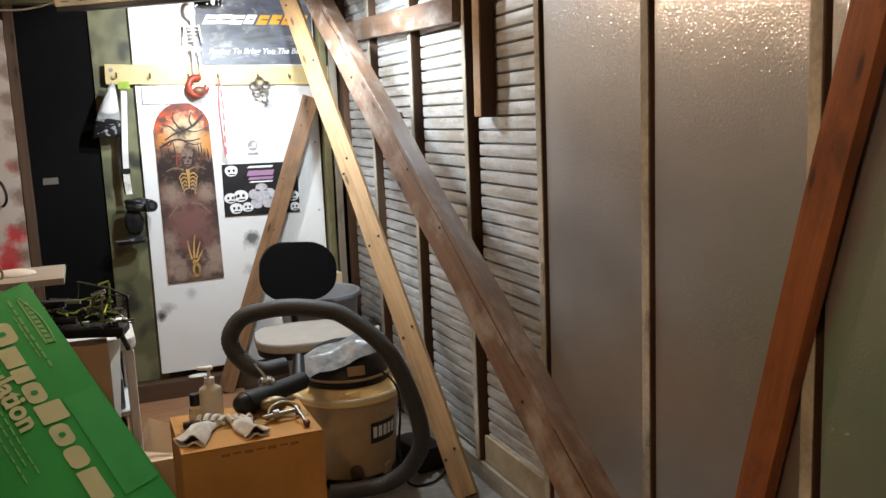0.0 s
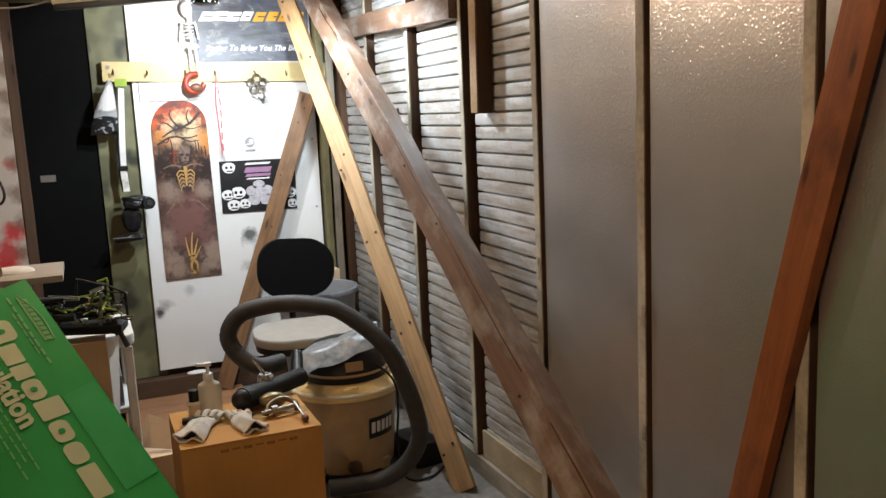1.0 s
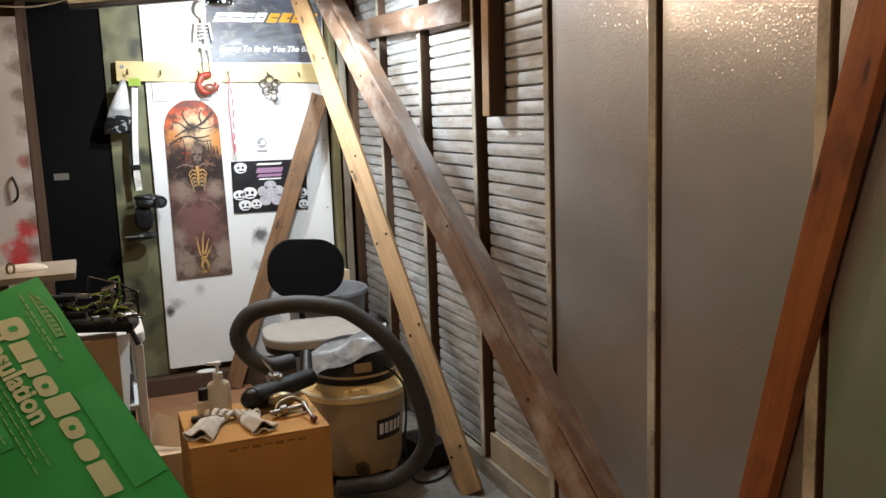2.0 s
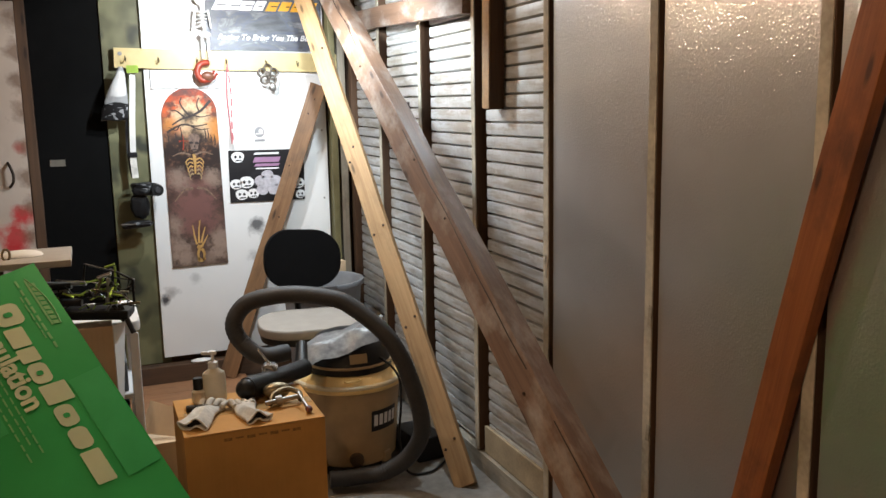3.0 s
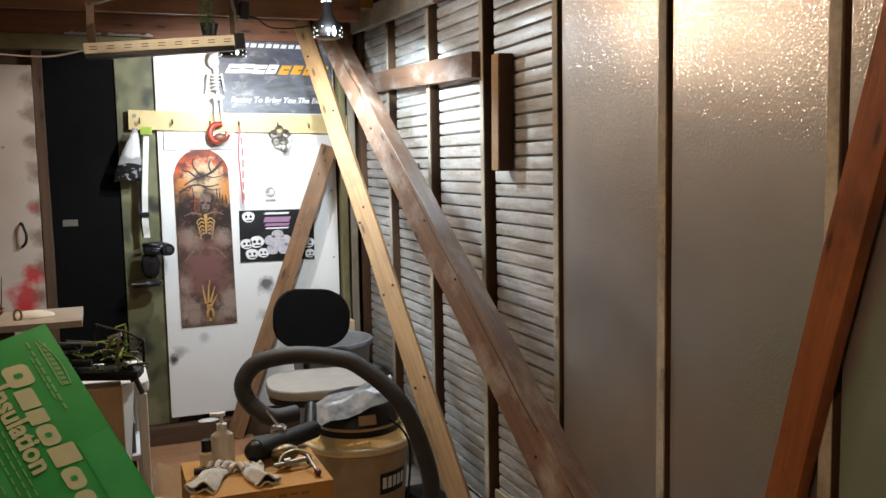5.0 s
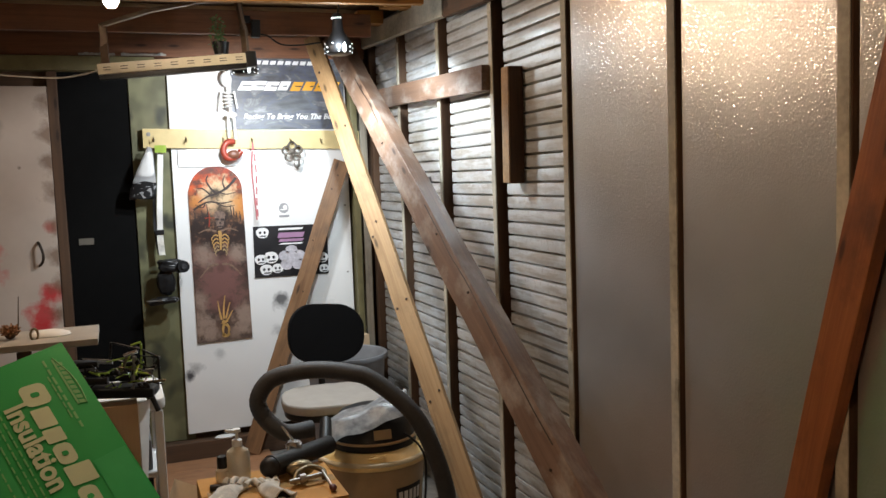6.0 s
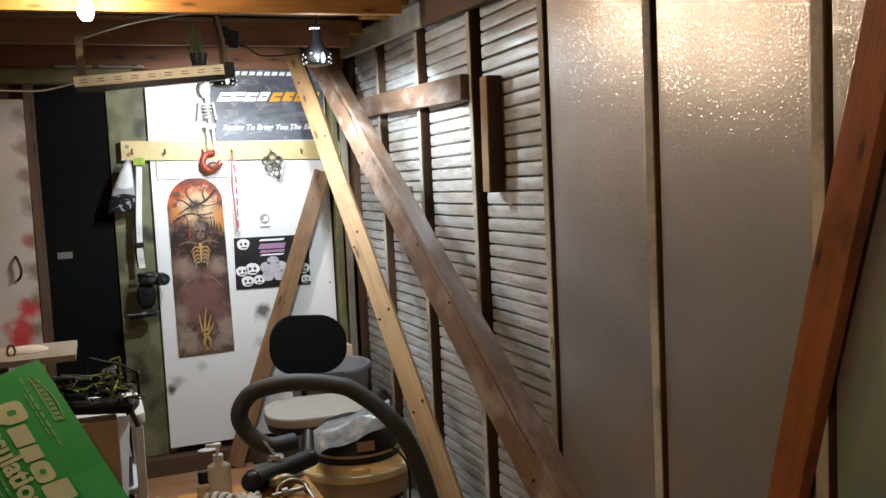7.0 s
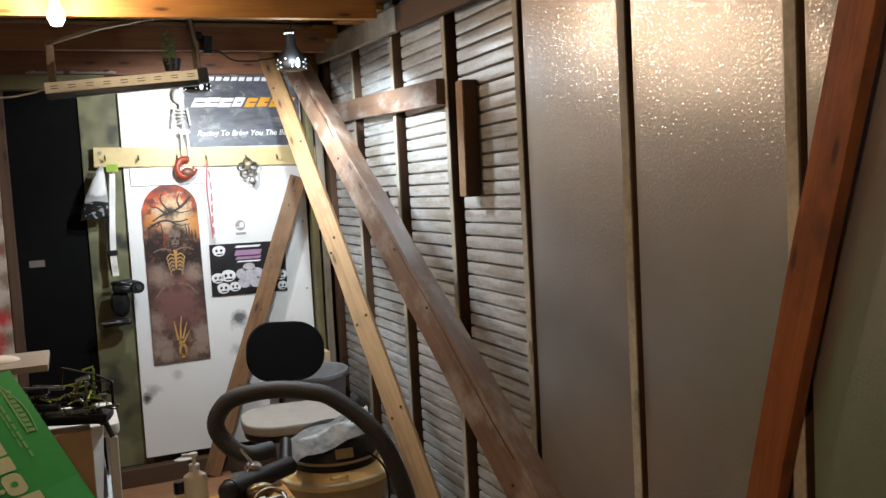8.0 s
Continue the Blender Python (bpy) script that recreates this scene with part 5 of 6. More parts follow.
cushion(bm, facing((0.985, 4.22, 0.475), (1, -0.12, 0.0), (0.12, 1, 0.02)), 0.48, 0.38, 0.04, 0.16)
part("seat_pan", bm, BLACK, chair, "black plastic seat pan")
bm = B()
tube(bm, smooth_path([(1.01, 4.56, 0.74), (1.01, 4.585, 0.62), (1.0, 4.53, 0.50), (0.99, 4.40, 0.455)], 8), 0.018, 10)
part("back_support", bm, BLACK, chair)
bm = B()
rod(bm, (0.985, 4.24, 0.09), (0.985, 4.24, 0.46), 0.028, 0.024, 18)
part("gas_column", bm, BLACK, chair)
for k in range(5):
    a = radians(72 * k + 15)
    e = Vector((0.985 + 0.27 * math.cos(a), 4.24 + 0.27 * math.sin(a), 0.075))
    bm = B()
    rod(bm, (0.985, 4.24, 0.11), e, 0.026, 0.016, 10)
    leg = part("base_arm", bm, BLACK, chair)
    bm = B()
    rod(bm, e + Vector((-0.014, 0, -0.048)), e + Vector((0.014, 0, -0.048)), 0.027, sides=16)
    rod(bm, e, e + Vector((0, 0, -0.03)), 0.008, sides=8)
    part("caster", bm, BLACK, leg)

# bin behind the chair
BC = (1.20, 4.80, 0.0)
bin_ = thing("waste_bin", BC, "round grey plastic bin behind the chair", "bin")
bm = B()
lathe(bm, BC, [(0, 0.0), (0.17, 0.0), (0.18, 0.02), (0.215, 0.58), (0.232, 0.585), (0.236, 0.60), (0.232, 0.612), (0.216, 0.61), (0.208, 0.58), (0.175, 0.03), (0, 0.03)], 48)
part("bin_body", bm, GREY_PLASTIC, bin_)
bm = B()
box(bm, (1.22, 4.82, 0.52), (0.22, 0.18, 0.03), Euler((0.1, 0.2, 0.3)).to_matrix(), 0.008)
part("bin_contents", bm, PALE_CARD, bin_, "scraps inside")
bm = B()
box(bm, (1.345, 5.07, 0.33), (0.11, 0.10, 0.66), Euler((0, 0, 0.1)).to_matrix(), 0.004)
solid("white_carton", bm, PALE_CARD, "tall narrow pale carton in the corner", "box")

case = thing("tool_case", (1.33, 3.66, 0), "low black tool case on the floor beside the vacuum", "case")
bm = B()
box(bm, (1.335, 3.66, 0.055), (0.14, 0.24, 0.11), Euler((0, 0, 0.15)).to_matrix(), 0.012)
part("body", bm, BLACK, case)
bm = B()
tube(bm, smooth_path([(1.31, 3.61, 0.11), (1.312, 3.62, 0.135), (1.325, 3.68, 0.138), (1.335, 3.71, 0.11)], 6), 0.007, 8)
part("handle", bm, RUBBER, case)

# big cardboard box
BX = thing("cardboard_box", (0.46, 2.93, 0), "large brown cardboard box, closed, standing on the floor", "box")
x0, x1, y0, y1, ztop = 0.243, 0.682, 2.752, 3.12, 0.575
for lo, hi in (((x0, y0, 0.0), (x1, y0 + 0.005, ztop)), ((x0, y1 - 0.005, 0.0), (x1, y1, ztop)), ((x0, y0 + 0.005, 0.0), (x0 + 0.005, y1 - 0.005, ztop)), ((x1 - 0.005, y0 + 0.005, 0.0), (x1, y1 - 0.005, ztop))):
    bm = B()
    span(bm, lo, hi, 0.0015)
    part("side", bm, CARDBOARD, BX)
for k, (a, b) in enumerate(((y0, (y0 + y1) / 2 - 0.001), ((y0 + y1) / 2 + 0.001, y1))):
    bm = B()
    span(bm, (x0, a, ztop + 0.0005), (x1, b, ztop + 0.006), 0.002)
    part("top_flap", bm, CARDBOARD, BX)
bm = B()
span(bm, (x0 + 0.02, (y0 + y1) / 2 - 0.03, ztop + 0.0064), (x1 - 0.004, (y0 + y1) / 2 + 0.03, ztop + 0.0070))
part("packing_tape", bm, plain("tan_tape", (0.40, 0.25, 0.10), 0.25, vary=0.1), BX, "glossy tan packing tape")
for k in range(7):
    bm = B()
    span(bm, (0.36 + 0.036 * k, y0 - 0.0008, 0.548 + 0.004 * (k % 2)), (0.386 + 0.036 * k, y0 + 0.001, 0.558))
    part("ink_scuff", bm, plain("faded_ink", (0.33, 0.17, 0.05), 0.8, vary=0.5, scale=60), BX)
TOP = ztop + 0.007

# bottles on the box
pump = thing("pump_bottle", (0.378, 3.06, TOP), "clear pump bottle standing on the cardboard box", "bottle")
bm = B()
lathe(bm, (0.378, 3.06, TOP), [(0, 0), (0.036, 0), (0.04, 0.006), (0.04, 0.085), (0.036, 0.10), (0.018, 0.112), (0.014, 0.122), (0, 0.122)], 28, (1, 0.72))
part("bottle_body", bm, BOTTLE, pump, "clear plastic body")
bm = B()
lathe(bm, (0.378, 3.06, TOP + 0.116), [(0, 0), (0.017, 0), (0.017, 0.02), (0.006, 0.024), (0.005, 0.045), (0.014, 0.047), (0.014, 0.058), (0, 0.06)], 20)
box(bm, (0.362, 3.055, TOP + 0.17), (0.045, 0.014, 0.011), Euler((0, 0.15, 0.2)).to_matrix(), 0.003)
part("pump_head", bm, WHITE_PLASTIC, pump, "white pump head")
flask = thing("small_bottle", (0.325, 3.06, TOP), "small clear bottle with a dark cap", "bottle")
bm = B()
lathe(bm, (0.325, 3.06, TOP), [(0, 0), (0.021, 0), (0.023, 0.005), (0.023, 0.04), (0.014, 0.05), (0, 0.05)], 22)
part("bottle_body", bm, BOTTLE, flask)
bm = B()
lathe(bm, (0.325, 3.06, TOP + 0.048), [(0, 0), (0.017, 0), (0.017, 0.036), (0.015, 0.039), (0, 0.039)], 20)
part("cap", bm, BLACK, flask, "dark screw cap")


def glove(where, turn, size, seed):
    """A work glove lying slack: a wavy open cuff, a flat palm and limp fingers."""
    g = thing("work_glove", where, "soiled grey white work glove lying on the box", "glove", "work gloves")
    m = Matrix.Translation(where) @ Euler((0, 0, turn)).to_matrix().to_4x4()

    def hem(t, a):
        w = size * (0.46 - 0.10 * math.sin(3.0 * t))
        h = 0.013 + 0.006 * math.sin(math.pi * t)
        wave = 0.010 * math.sin(2.2 * math.cos(a) * 2 + seed) * (1 - t)
        z = 0.016 + 0.012 * t * math.sin(4 * t + seed) + h * math.sin(a) + wave
        return Vector((w * math.cos(a) + 0.008 * math.sin(seed + 5 * t), (t - 0.5) * size * 1.7, max(0.0015 + 0.001 * math.sin(a), z)))

    bm = B()
    loops = [[bm.verts.new(m @ hem(k / 10, 2 * math.pi * j / 28)) for j in range(28)] for k in range(11)]
    for a, b in zip(loops, loops[1:]):
        for j in range(28):
            bm.faces.new((a[j], a[(j + 1) % 28], b[(j + 1) % 28], b[j]))
    palm = part("palm_and_cuff", bm, RAG, g)
    bm = B()
    inner = [bm.verts.new(m @ (hem(0.12, 2 * math.pi * j / 28) * 0.98)) for j in range(28)]
    bm.faces.new(inner)
    part("cuff_inside", bm, BLACK, palm, "dark inside of the cuff")
    bm = B()
    tube(bm, [m @ hem(0, 2 * math.pi * j / 28) for j in range(29)], 0.0032, 8)
    part("cuff_binding", bm, PAPER, palm, "pale cuff binding")
    for k in range(4):
        x = size * (-0.33 + 0.22 * k)
        bm = B()
        path = [m @ Vector(p) for p in smooth_path([(x, size * 0.72, 0.018), (x * 1.15, size * 1.0, 0.022 + 0.006 * math.sin(k + seed)), (x * 1.3 + 0.004, size * (1.2 + 0.12 * (k in (1, 2))), 0.012)], 5)]
        tube(bm, path, 0.0095, 10)
        ball(bm, path[-1], (0.0095, 0.0095, 0.0095), 10, 6)
        part("glove_finger", bm, RAG, g)
    return g


glove((0.315, 2.885, TOP), -0.50, 0.105, 0.4)
glove((0.462, 2.86, TOP), 0.15, 0.09, 2.1)

# marker pens beside the gloves
for p, q in (((0.275, 2.98, TOP + 0.011), (0.345, 2.965, TOP + 0.011)),):
    pen = thing("marker_pen", p, "short dark marker pen lying on the box", "pen")
    bm = B()
    rod(bm, p, q, 0.011, sides=14)
    part("pen_body", bm, BLACK, pen)
    bm = B()
    rod(bm, q, Vector(q) + Vector((0.02, -0.004, 0)), 0.009, 0.007, 12)
    part("pen_cap", bm, REDPL, pen)

# vacuum nozzle lying on the box
noz = thing("hose_nozzle", (0.59, 3.12, TOP), "black hose nozzle propped across the box", "nozzle")
bm = B()
na, nb = Vector((0.725, 3.20, 0.612)), Vector((0.478, 2.995, 0.628))
rod(bm, na, na.lerp(nb, 0.55), 0.033, 0.034, 24)
part("collar", bm, BLACK, noz)
bm = B()
rod(bm, na.lerp(nb, 0.55), nb, 0.034, 0.039, 24)
ball(bm, nb, (0.039, 0.036, 0.036), 20, 12)
part("tip", bm, BLACK, noz, "rounded black tip")
bm = B()
rod(bm, (0.715, 3.22, 0.60), (0.745, 3.33, 0.665), 0.026, 0.022, 18)
part("elbow", bm, BLACK, noz)

# metal canister and clamp
can = thing("metal_canister", (0.578, 3.155, 0.58), "small shiny metal canister with a thin rod", "canister")
CY = Vector((0.577, 3.10, TOP))
bm = B()
lathe(bm, CY, [(0, 0), (0.024, 0), (0.024, 0.065), (0.03, 0.068), (0.03, 0.083), (0.022, 0.092), (0, 0.094)], 24)
part("canister_body", bm, CHROME, can)
bm = B()
rod(bm, CY + Vector((0, 0, 0.09)), CY + Vector((-0.036, 0.02, 0.145)), 0.005, 0.004, 10)
part("rod", bm, CHROME, can)
clamp = thing("metal_clamp", (0.585, 2.92, TOP), "dull brass clamp tool with a red-tipped lever", "clamp")
bm = B()
tube(bm, smooth_path([(0.535, 2.90, TOP + 0.012), (0.555, 2.93, TOP + 0.035), (0.60, 2.95, TOP + 0.042), (0.64, 2.935, TOP + 0.028), (0.638, 2.905, TOP + 0.012)], 7), 0.009, 10)
part("frame", bm, BRASS, clamp)
bm = B()
rod(bm, (0.52, 2.895, TOP + 0.02), (0.635, 2.905, TOP + 0.026), 0.008, sides=12)
rod(bm, (0.555, 2.90, TOP + 0.022), (0.575, 2.90, TOP + 0.024), 0.016, sides=16)
part("screw", bm, STEEL, clamp)
bm = B()
rod(bm, (0.63, 2.90, TOP + 0.04), (0.642, 2.815, TOP + 0.012), 0.005, sides=10)
lever = part("lever", bm, STEEL, clamp)
bm = B()
ball(bm, (0.643, 2.805, TOP + 0.012), (0.012, 0.018, 0.011), 14, 8)
part("red_tip", bm, plain("dark_red_plastic", (0.09, 0.018, 0.015), 0.4), lever, "dark red plastic tip")
bm = B()
ball(bm, (0.575, 2.985, TOP + 0.03), (0.05, 0.03, 0.028), 16, 10)
part("motor", bm, BRASS, clamp)

# open carton behind the big box
small = thing("open_carton", (0.22, 3.6, 0), "small open cardboard carton with a raised flap", "box")
bm = B()
span(bm, (0.16, 3.45, 0.0), (0.40, 3.72, 0.31), 0.003)
part("carton_body", bm, PALE_CARD, small)
bm = B()
plate(bm, [(-0.065, -0.06), (0.065, -0.05), (0.055, 0.055), (-0.06, 0.07)], 0.004, facing((0.225, 3.52, 0.375), (1, -0.3, -0.25), (0.1, 0.5, 0.9)))
part("carton_flap", bm, PALE_CARD, small)

# ---------------------------------------------------------------- left side: cabinet, carton, model car, bench
cart = thing("white_drawer_cart", (0.02, 3.68, 0), "white plastic cart with dark open shelves", "cart")
for x in (-0.30, 0.148):
    for y in (3.52, 3.86):
        bm = B()
        box(bm, (x, y, 0.37), (0.034, 0.04, 0.74), None, 0.008)
        part("leg", bm, WHITE_PLASTIC, cart)
for z in (0.22, 0.48):
    bm = B()
    span(bm, (-0.30, 3.52, z), (0.15, 3.86, z + 0.02), 0.006)
    part("shelf", bm, WHITE_PLASTIC, cart)
bm = B()
cushion(bm, facing((-0.075, 3.69, 0.765), (1, 0, 0), (0, 1, 0)), 0.50, 0.40, 0.045, 0.05)
part("top", bm, WHITE_PLASTIC, cart, "rounded white top")
bm = B()
span(bm, (-0.28, 3.56, 0.24), (0.118, 3.84, 0.46), 0.006)
part("drawer", bm, BLACK, cart, "dark drawer")
bm = B()
span(bm, (-0.28, 3.55, 0.50), (0.118, 3.84, 0.62), 0.006)
part("drawer", bm, GREY_PLASTIC, cart, "grey drawer")

FLAP = [(0.077, 3.398, 0.80), (0.077, 3.398, 0.445), (0.092, 3.468, 0.445), (0.12, 3.468, 0.797)]
bm = B()
span(bm, (-0.35, 3.40, 0.44), (0.075, 3.50, 0.80), 0.003)
tan = thing("tan_carton", (-0.14, 3.45, 0.44), "plain tan cardboard carton with a white side flap", "box")
part("carton_body", bm, PALE_CARD, tan)
bm = B()
vs = [bm.verts.new(p) for p in FLAP]
vs += [bm.verts.new(Vector(p) + Vector((-0.003, 0.003, 0))) for p in FLAP]
for q in ((0, 1, 2, 3), (7, 6, 5, 4), (0, 4, 5, 1), (1, 5, 6, 2), (2, 6, 7, 3), (3, 7, 4, 0)):
    bm.faces.new([vs[i] for i in q])
part("side_flap", bm, PAPER, tan, "white cardboard side flap")
bm = B()
span(bm, (-0.4, 3.36, 0.0), (0.07, 3.5, 0.438), 0.004)
solid("dark_crate", bm, BLACK, "dark plastic crate under the carton", "crate")

car = thing("model_car_chassis", (0.02, 3.48, 0.80), "black and lime model car chassis without wheels", "model car")
CZ = 0.825
bm = B()
box(bm, (-0.02, 3.47, CZ + 0.02), (0.34, 0.12, 0.035), Euler((0, 0.04, -0.25)).to_matrix(), 0.008)
part("skid_plate", bm, BLACK, car, "black chassis plate")
bm = B()
box(bm, (0.0, 3.46, CZ + 0.015), (0.30, 0.05, 0.03), Euler((0, 0.02, -0.25)).to_matrix(), 0.008)
part("side_guard", bm, RUBBER, car)
for a, b, r, mat, nm in (
    ((-0.18, 3.53, CZ + 0.13), (0.0, 3.46, CZ + 0.125), 0.008, GREY_PLASTIC, "body_post"),
    ((-0.02, 3.45, CZ + 0.13), (0.06, 3.42, CZ + 0.145), 0.005, NEON, "link_rod"),
    ((0.0, 3.45, CZ + 0.10), (0.07, 3.41, CZ + 0.11), 0.006, NEON, "link_rod"),
    ((0.095, 3.42, CZ + 0.06), (0.10, 3.41, CZ + 0.19), 0.007, NEON, "shock_tower"),
    ((0.065, 3.41, CZ + 0.06), (0.075, 3.40, CZ + 0.15), 0.009, STEEL, "shock"),
    ((0.12, 3.42, CZ + 0.07), (0.155, 3.39, CZ + 0.13), 0.006, BLACK, "bumper_bar"),
    ((0.155, 3.39, CZ + 0.13), (0.16, 3.44, CZ + 0.13), 0.006, BLACK, "bumper_bar"),
    ((0.155, 3.39, CZ + 0.05), (0.155, 3.39, CZ + 0.14), 0.006, BLACK, "bumper_bar"),
    ((0.08, 3.42, CZ + 0.18), (0.155, 3.39, CZ + 0.14), 0.005, BLACK, "bumper_bar"),
    ((0.11, 3.40, CZ + 0.05), (0.175, 3.38, CZ + 0.055), 0.006, BRASS, "axle"),
    ((-0.10, 3.50, CZ + 0.08), (0.02, 3.45, CZ + 0.085), 0.012, BLACK, "motor_can"),
    ((0.02, 3.44, CZ + 0.07), (0.09, 3.42, CZ + 0.07), 0.018, BLACK, "gearbox"),
    ((0.105, 3.40, CZ + 0.05), (0.145, 3.38, CZ - 0.055), 0.011, RUBBER, "wing_mount"),
    ((0.085, 3.40, CZ + 0.05), (0.115, 3.385, CZ - 0.01), 0.008, BLACK, "wing_mount"),
    ((-0.01, 3.45, CZ + 0.13), (0.0, 3.44, CZ + 0.20), 0.005, BLACK, "antenna"),
    ((0.0, 3.44, CZ + 0.20), (0.10, 3.41, CZ + 0.17), 0.004, BLACK, "roll_bar"),
    ((0.03, 3.43, CZ + 0.09), (0.055, 3.42, CZ + 0.16), 0.006, BRASS, "shock"),
    ((-0.12, 3.50, CZ + 0.115), (-0.05, 3.48, CZ + 0.12), 0.014, BLACK, "servo"),
    ((0.04, 3.42, CZ + 0.15), (0.085, 3.41, CZ + 0.165), 0.009, CHROME, "spring"),
    ((0.05, 3.41, CZ + 0.055), (0.10, 3.39, CZ + 0.06), 0.007, NEON, "link_rod"),
    ((-0.17, 3.50, CZ + 0.06), (-0.02, 3.45, CZ + 0.06), 0.016, RUBBER, "battery_tray"),
    ((-0.16, 3.53, CZ + 0.10), (-0.06, 3.49, CZ + 0.10), 0.009, GREY_PLASTIC, "body_post"),
    ((-0.10, 3.47, CZ + 0.145), (0.0, 3.44, CZ + 0.135), 0.004, CHROME, "link_rod"),
    ((0.11, 3.40, CZ + 0.10), (0.16, 3.385, CZ + 0.10), 0.004, BLACK, "bumper_bar"),
    ((0.065, 3.40, CZ + 0.19), (0.10, 3.395, CZ + 0.20), 0.006, NEON, "shock_tower"),
    ((0.02, 3.42, CZ + 0.11), (0.07, 3.40, CZ + 0.10), 0.004, BRASS, "link_rod"),
    ((0.085, 3.40, CZ + 0.08), (0.13, 3.385, CZ + 0.085), 0.012, BLACK, "gearbox"),
    ((-0.02, 3.43, CZ + 0.02), (0.11, 3.395, CZ + 0.03), 0.014, RUBBER, "side_guard"),
    ((-0.13, 3.47, CZ + 0.03), (0.0, 3.43, CZ + 0.022), 0.013, RUBBER, "side_guard"),
    ((0.05, 3.41, CZ + 0.12), (0.09, 3.40, CZ + 0.13), 0.010, BLACK, "motor_can"),
):
    bm = B()
    rod(bm, a, b, r * (0.6 if mat is NEON else 0.85), sides=10)
    part(nm, bm, mat, car)

rng = random.Random(8)
for k in range(60):
    u, w = rng.random(), rng.random()
    c = Vector((-0.12 + 0.27 * u, 3.48 - 0.10 * u + rng.uniform(-0.03, 0.02), CZ + 0.03 + 0.13 * w * (0.55 + 0.45 * u)))
    d = Vector((rng.uniform(-1, 1), rng.uniform(-0.5, 0.5), rng.uniform(-0.8, 0.8))) * rng.uniform(0.012, 0.032)
    bm = B()
    rod(bm, c - d, c + d, rng.uniform(0.0018, 0.004), sides=8)
    part("strut", bm, (BLACK, NEON, RUBBER, NEON, STEEL, BLACK)[k % 6], car)

bench = thing("white_bench_top", (-0.6, 3.5, 1.05), "white shelf board along the workbench", "shelf")
bm = B()
span(bm, (-0.95, 3.30, 1.045), (-0.04, 3.62, 1.068), 0.003)
part("board", bm, plain("greyed_white_board", (0.40, 0.37, 0.33), 0.5, vary=0.2), bench)
for x in (-0.30, -0.9):
    timber("support", (x, 3.6, 0.0), (x, 3.6, 1.044), 0.05, 0.04, (0, -1, 0), DARKWOOD, bench)
tape = thing("folded_cloth", (-0.24, 3.45, 1.07), "pale folded cloth with a brass ring on the shelf", "cloth")
bm = B()
ball(bm, (-0.20, 3.46, 1.07), (0.07, 0.05, 0.02), 18, 8)
part("cloth", bm, PAPER, tape)
bm = B()
tube(bm, [(-0.245 + 0.012 * math.cos(a), 3.40, 1.085 + 0.02 * math.sin(a)) for a in (2 * math.pi * k / 16 for k in range(17))], 0.004, 8)
part("ring", bm, BRASS, tape)

cone = thing("pine_cone", (-0.325, 3.45, 1.068), "small brown dried cone on the white shelf", "cone")
bm = B()
ball(bm, (-0.325, 3.45, 1.09), (0.02, 0.02, 0.022), 12, 8)
part("core", bm, DARKWOOD, cone)
bm = B()
for k in range(34):
    a, h = k * 2.4, -0.85 + 1.7 * k / 33
    d = Vector((math.cos(a) * math.sqrt(1 - h * h * 0.9), math.sin(a) * math.sqrt(1 - h * h * 0.9), h * 0.7 + 0.2))
    c = Vector((-0.325, 3.45, 1.094))
    rod(bm, c + d * 0.012, c + d * 0.036, 0.008, 0.002, 6)
part("scales", bm, FLOORWOOD, cone, "open brown scales")
bm = B()
rod(bm, (-0.300, 3.45, 1.085), (-0.291, 3.45, 1.215), 0.0022, 0.0014, 8)
part("stalk", bm, DARKWOOD, cone, "thin upright stalk")

# green insulation board
foam = thing("insulation_board", (0.1, 2.7, 0.5), "green printed foam insulation board leaning on the bench", "insulation board")
E1, E2 = Vector((0.4024, -0.6451, -0.6496)), Vector((-0.915, -0.3048, -0.2642))
P0 = Vector((-0.149, 3.18, 1.085))
FB_ = facing(P0, E1, -E2)
L, W = 1.655, 1.15
bm = B()
plate(bm, [(0, -W), (L, -W), (L, 0), (0, 0)], -0.045, FB_ @ Matrix.Translation((0, 0, -0.003)))
part("foam_core", bm, FOAM_CORE, foam, "pale foam core")
bm = B()
plate(bm, [(-0.001, -W), (L + 0.001, -W), (L + 0.001, 0.001), (-0.001, 0.001)], 0.003, FB_ @ Matrix.Translation((0, 0, -0.003)))
part("printed_facing", bm, FOAM, foam, "green printed facing")
for u, v, w, h in ((0.62, -0.055, 0.36, 0.10), (0.33, -0.42, 0.36, 0.22), (1.0, -0.30, 0.3, 0.25)):
    bm = B()
    slab(bm, FB_, [(u - w / 2, v - h / 2), (u + w / 2, v - h / 2), (u + w / 2, v + h / 2), (u - w / 2, v + h / 2)], 0.0008)
    part("printed_block", bm, FOAM_PATCH, foam)
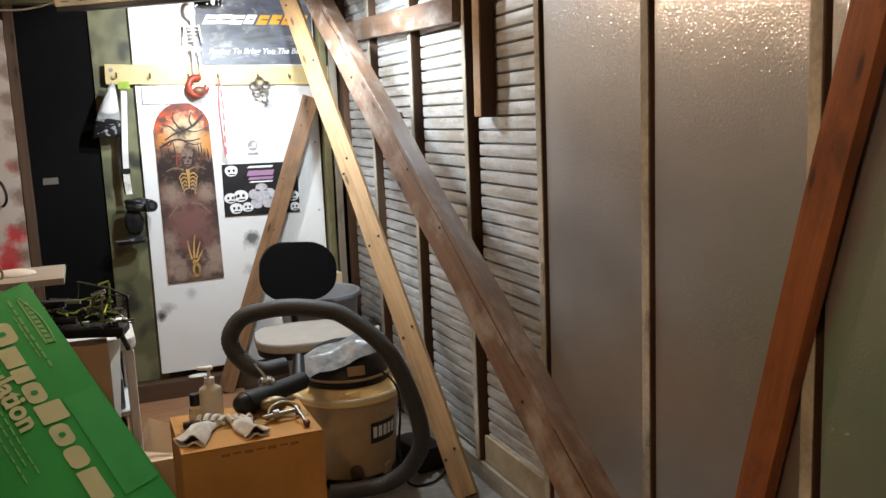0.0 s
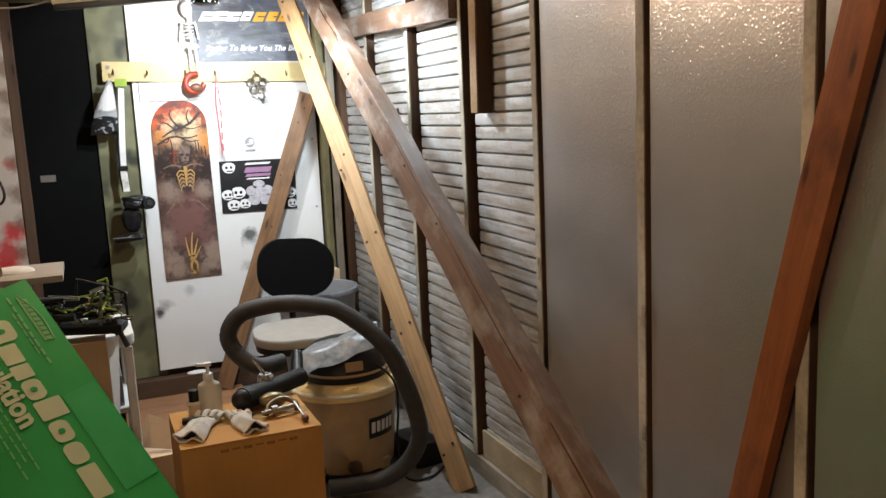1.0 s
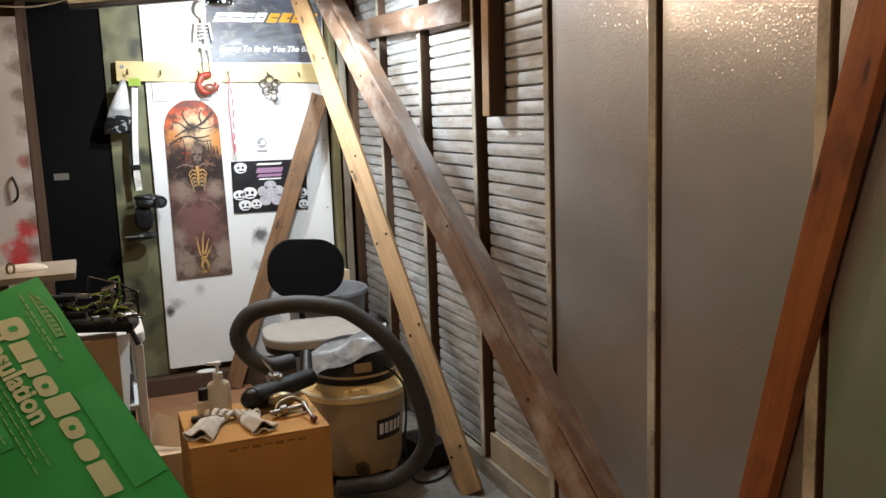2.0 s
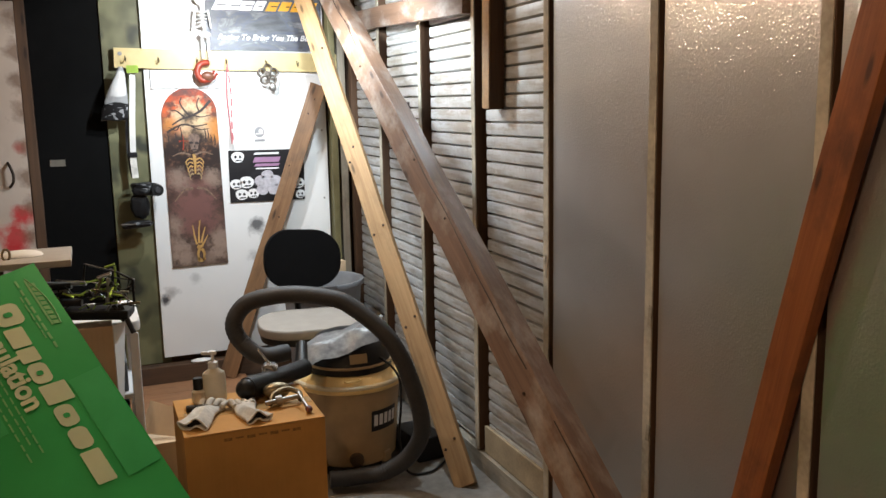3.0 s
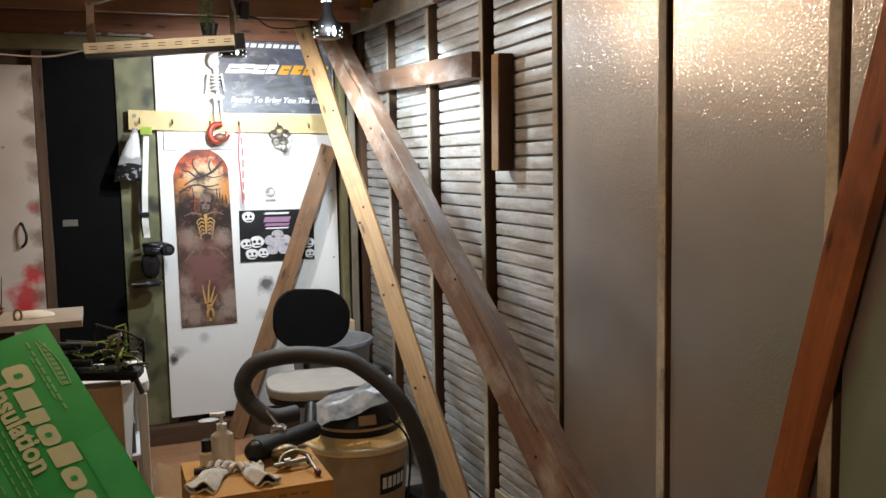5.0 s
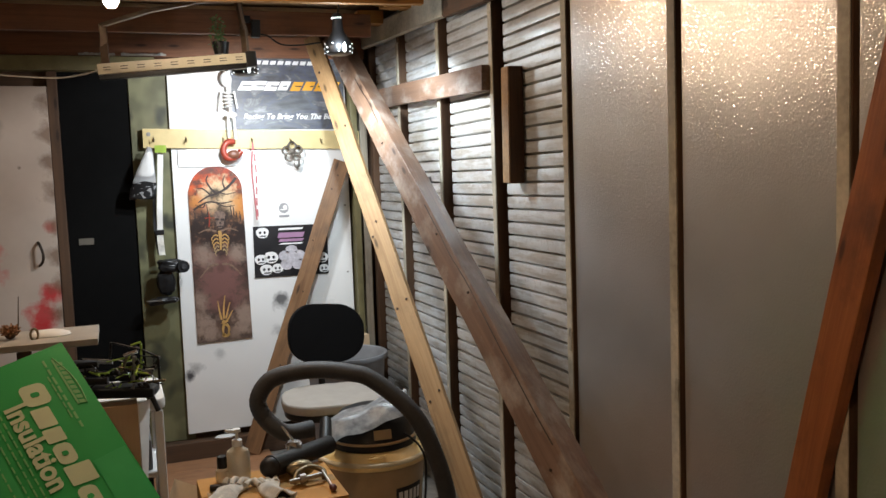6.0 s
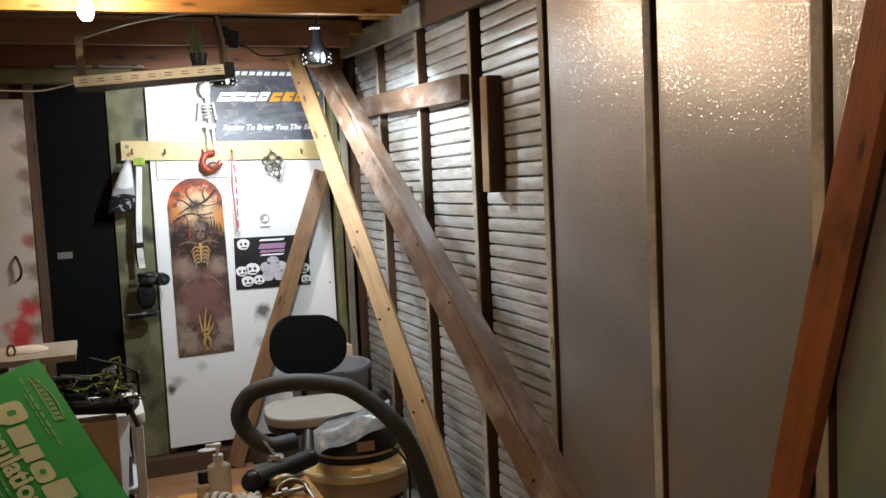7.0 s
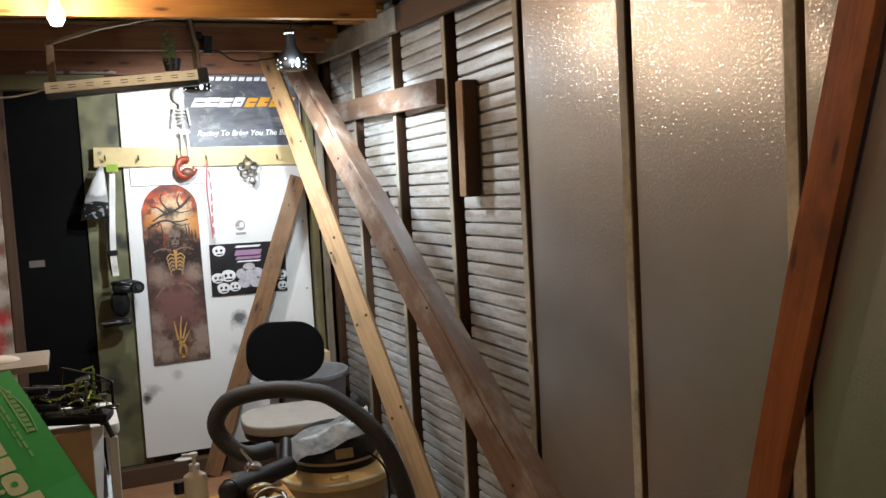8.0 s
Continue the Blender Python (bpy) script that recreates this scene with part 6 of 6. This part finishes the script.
# brand line: plain letter-sized blocks
u = 0.10
for k, (w, h) in enumerate(((0.092, 0.074), (0.082, 0.053), (0.058, 0.053), (0.084, 0.053), (0.078, 0.074), (0.084, 0.053), (0.082, 0.053), (0.124, 0.053))):
    bm = B()
    slab(bm, FB_, [(x + 0.16 * y + u + w / 2, y - 0.185 + h / 2) for x, y in rounded(w * 0.9, h, 0.02 if k in (0, 3, 5, 6) else 0.005)], 0.0016)
    blk = part("logo_block", bm, CREAM_INK, foam)
    if k in (0, 3, 5):
        bm = B()
        slab(bm, FB_, [(x + 0.16 * y + u + w / 2, y - 0.185 + h / 2) for x, y in rounded(w * 0.2, h * 0.34, w * 0.08)], 0.0028)
        part("block_gap", bm, FOAM, blk)
    u += w * 1.01
words("lettering", "Insulation", 0.084, on(FB_, 0.315, -0.219, 0.0028), CREAM_INK, foam, weight=0.0028)
for k, (v, a, b, h) in enumerate(((-0.262, 0.12, 0.62, 0.0045), (-0.28, 0.12, 0.58, 0.0045), (-0.30, 0.12, 0.63, 0.0045), (-0.33, 0.12, 0.5, 0.0045), (-0.078, 0.04, 0.33, 0.007), (-0.09, 0.10, 0.28, 0.004))):
    n = int((b - a) / 0.035)
    for j in range(n):
        bm = B()
        x = a + (b - a) * j / n
        slab(bm, FB_, skewed(x + 0.014, v, 0.031 - 0.004 * ((j * 7 + k) % 3), h, 0.0), 0.0018)
        part("printed_bar", bm, GREEN_INK, foam)
bm = B()
slab(bm, FB_, [(0.05, -0.056), (0.24, -0.056), (0.24, -0.05), (0.05, -0.05)], 0.0018)
part("printed_bar", bm, GREEN_INK, foam)
for k in range(9):
    bm = B()
    slab(bm, FB_, skewed(0.075 + 0.02 * k, -0.04, 0.014, 0.016, 0.003), 0.0018)
    part("printed_bar", bm, GREEN_INK, foam)
bm = B()
path = [FB_ @ Vector((0.045 + 0.2 * t, -0.03 + 0.012 * math.sin(math.pi * t) * 1.2 - 0.02 * (1 - t), 0.0018)) for t in (k / 10 for k in range(11))]
tube(bm, path, 0.0022, 6)
part("printed_arc", bm, GREEN_INK, foam)
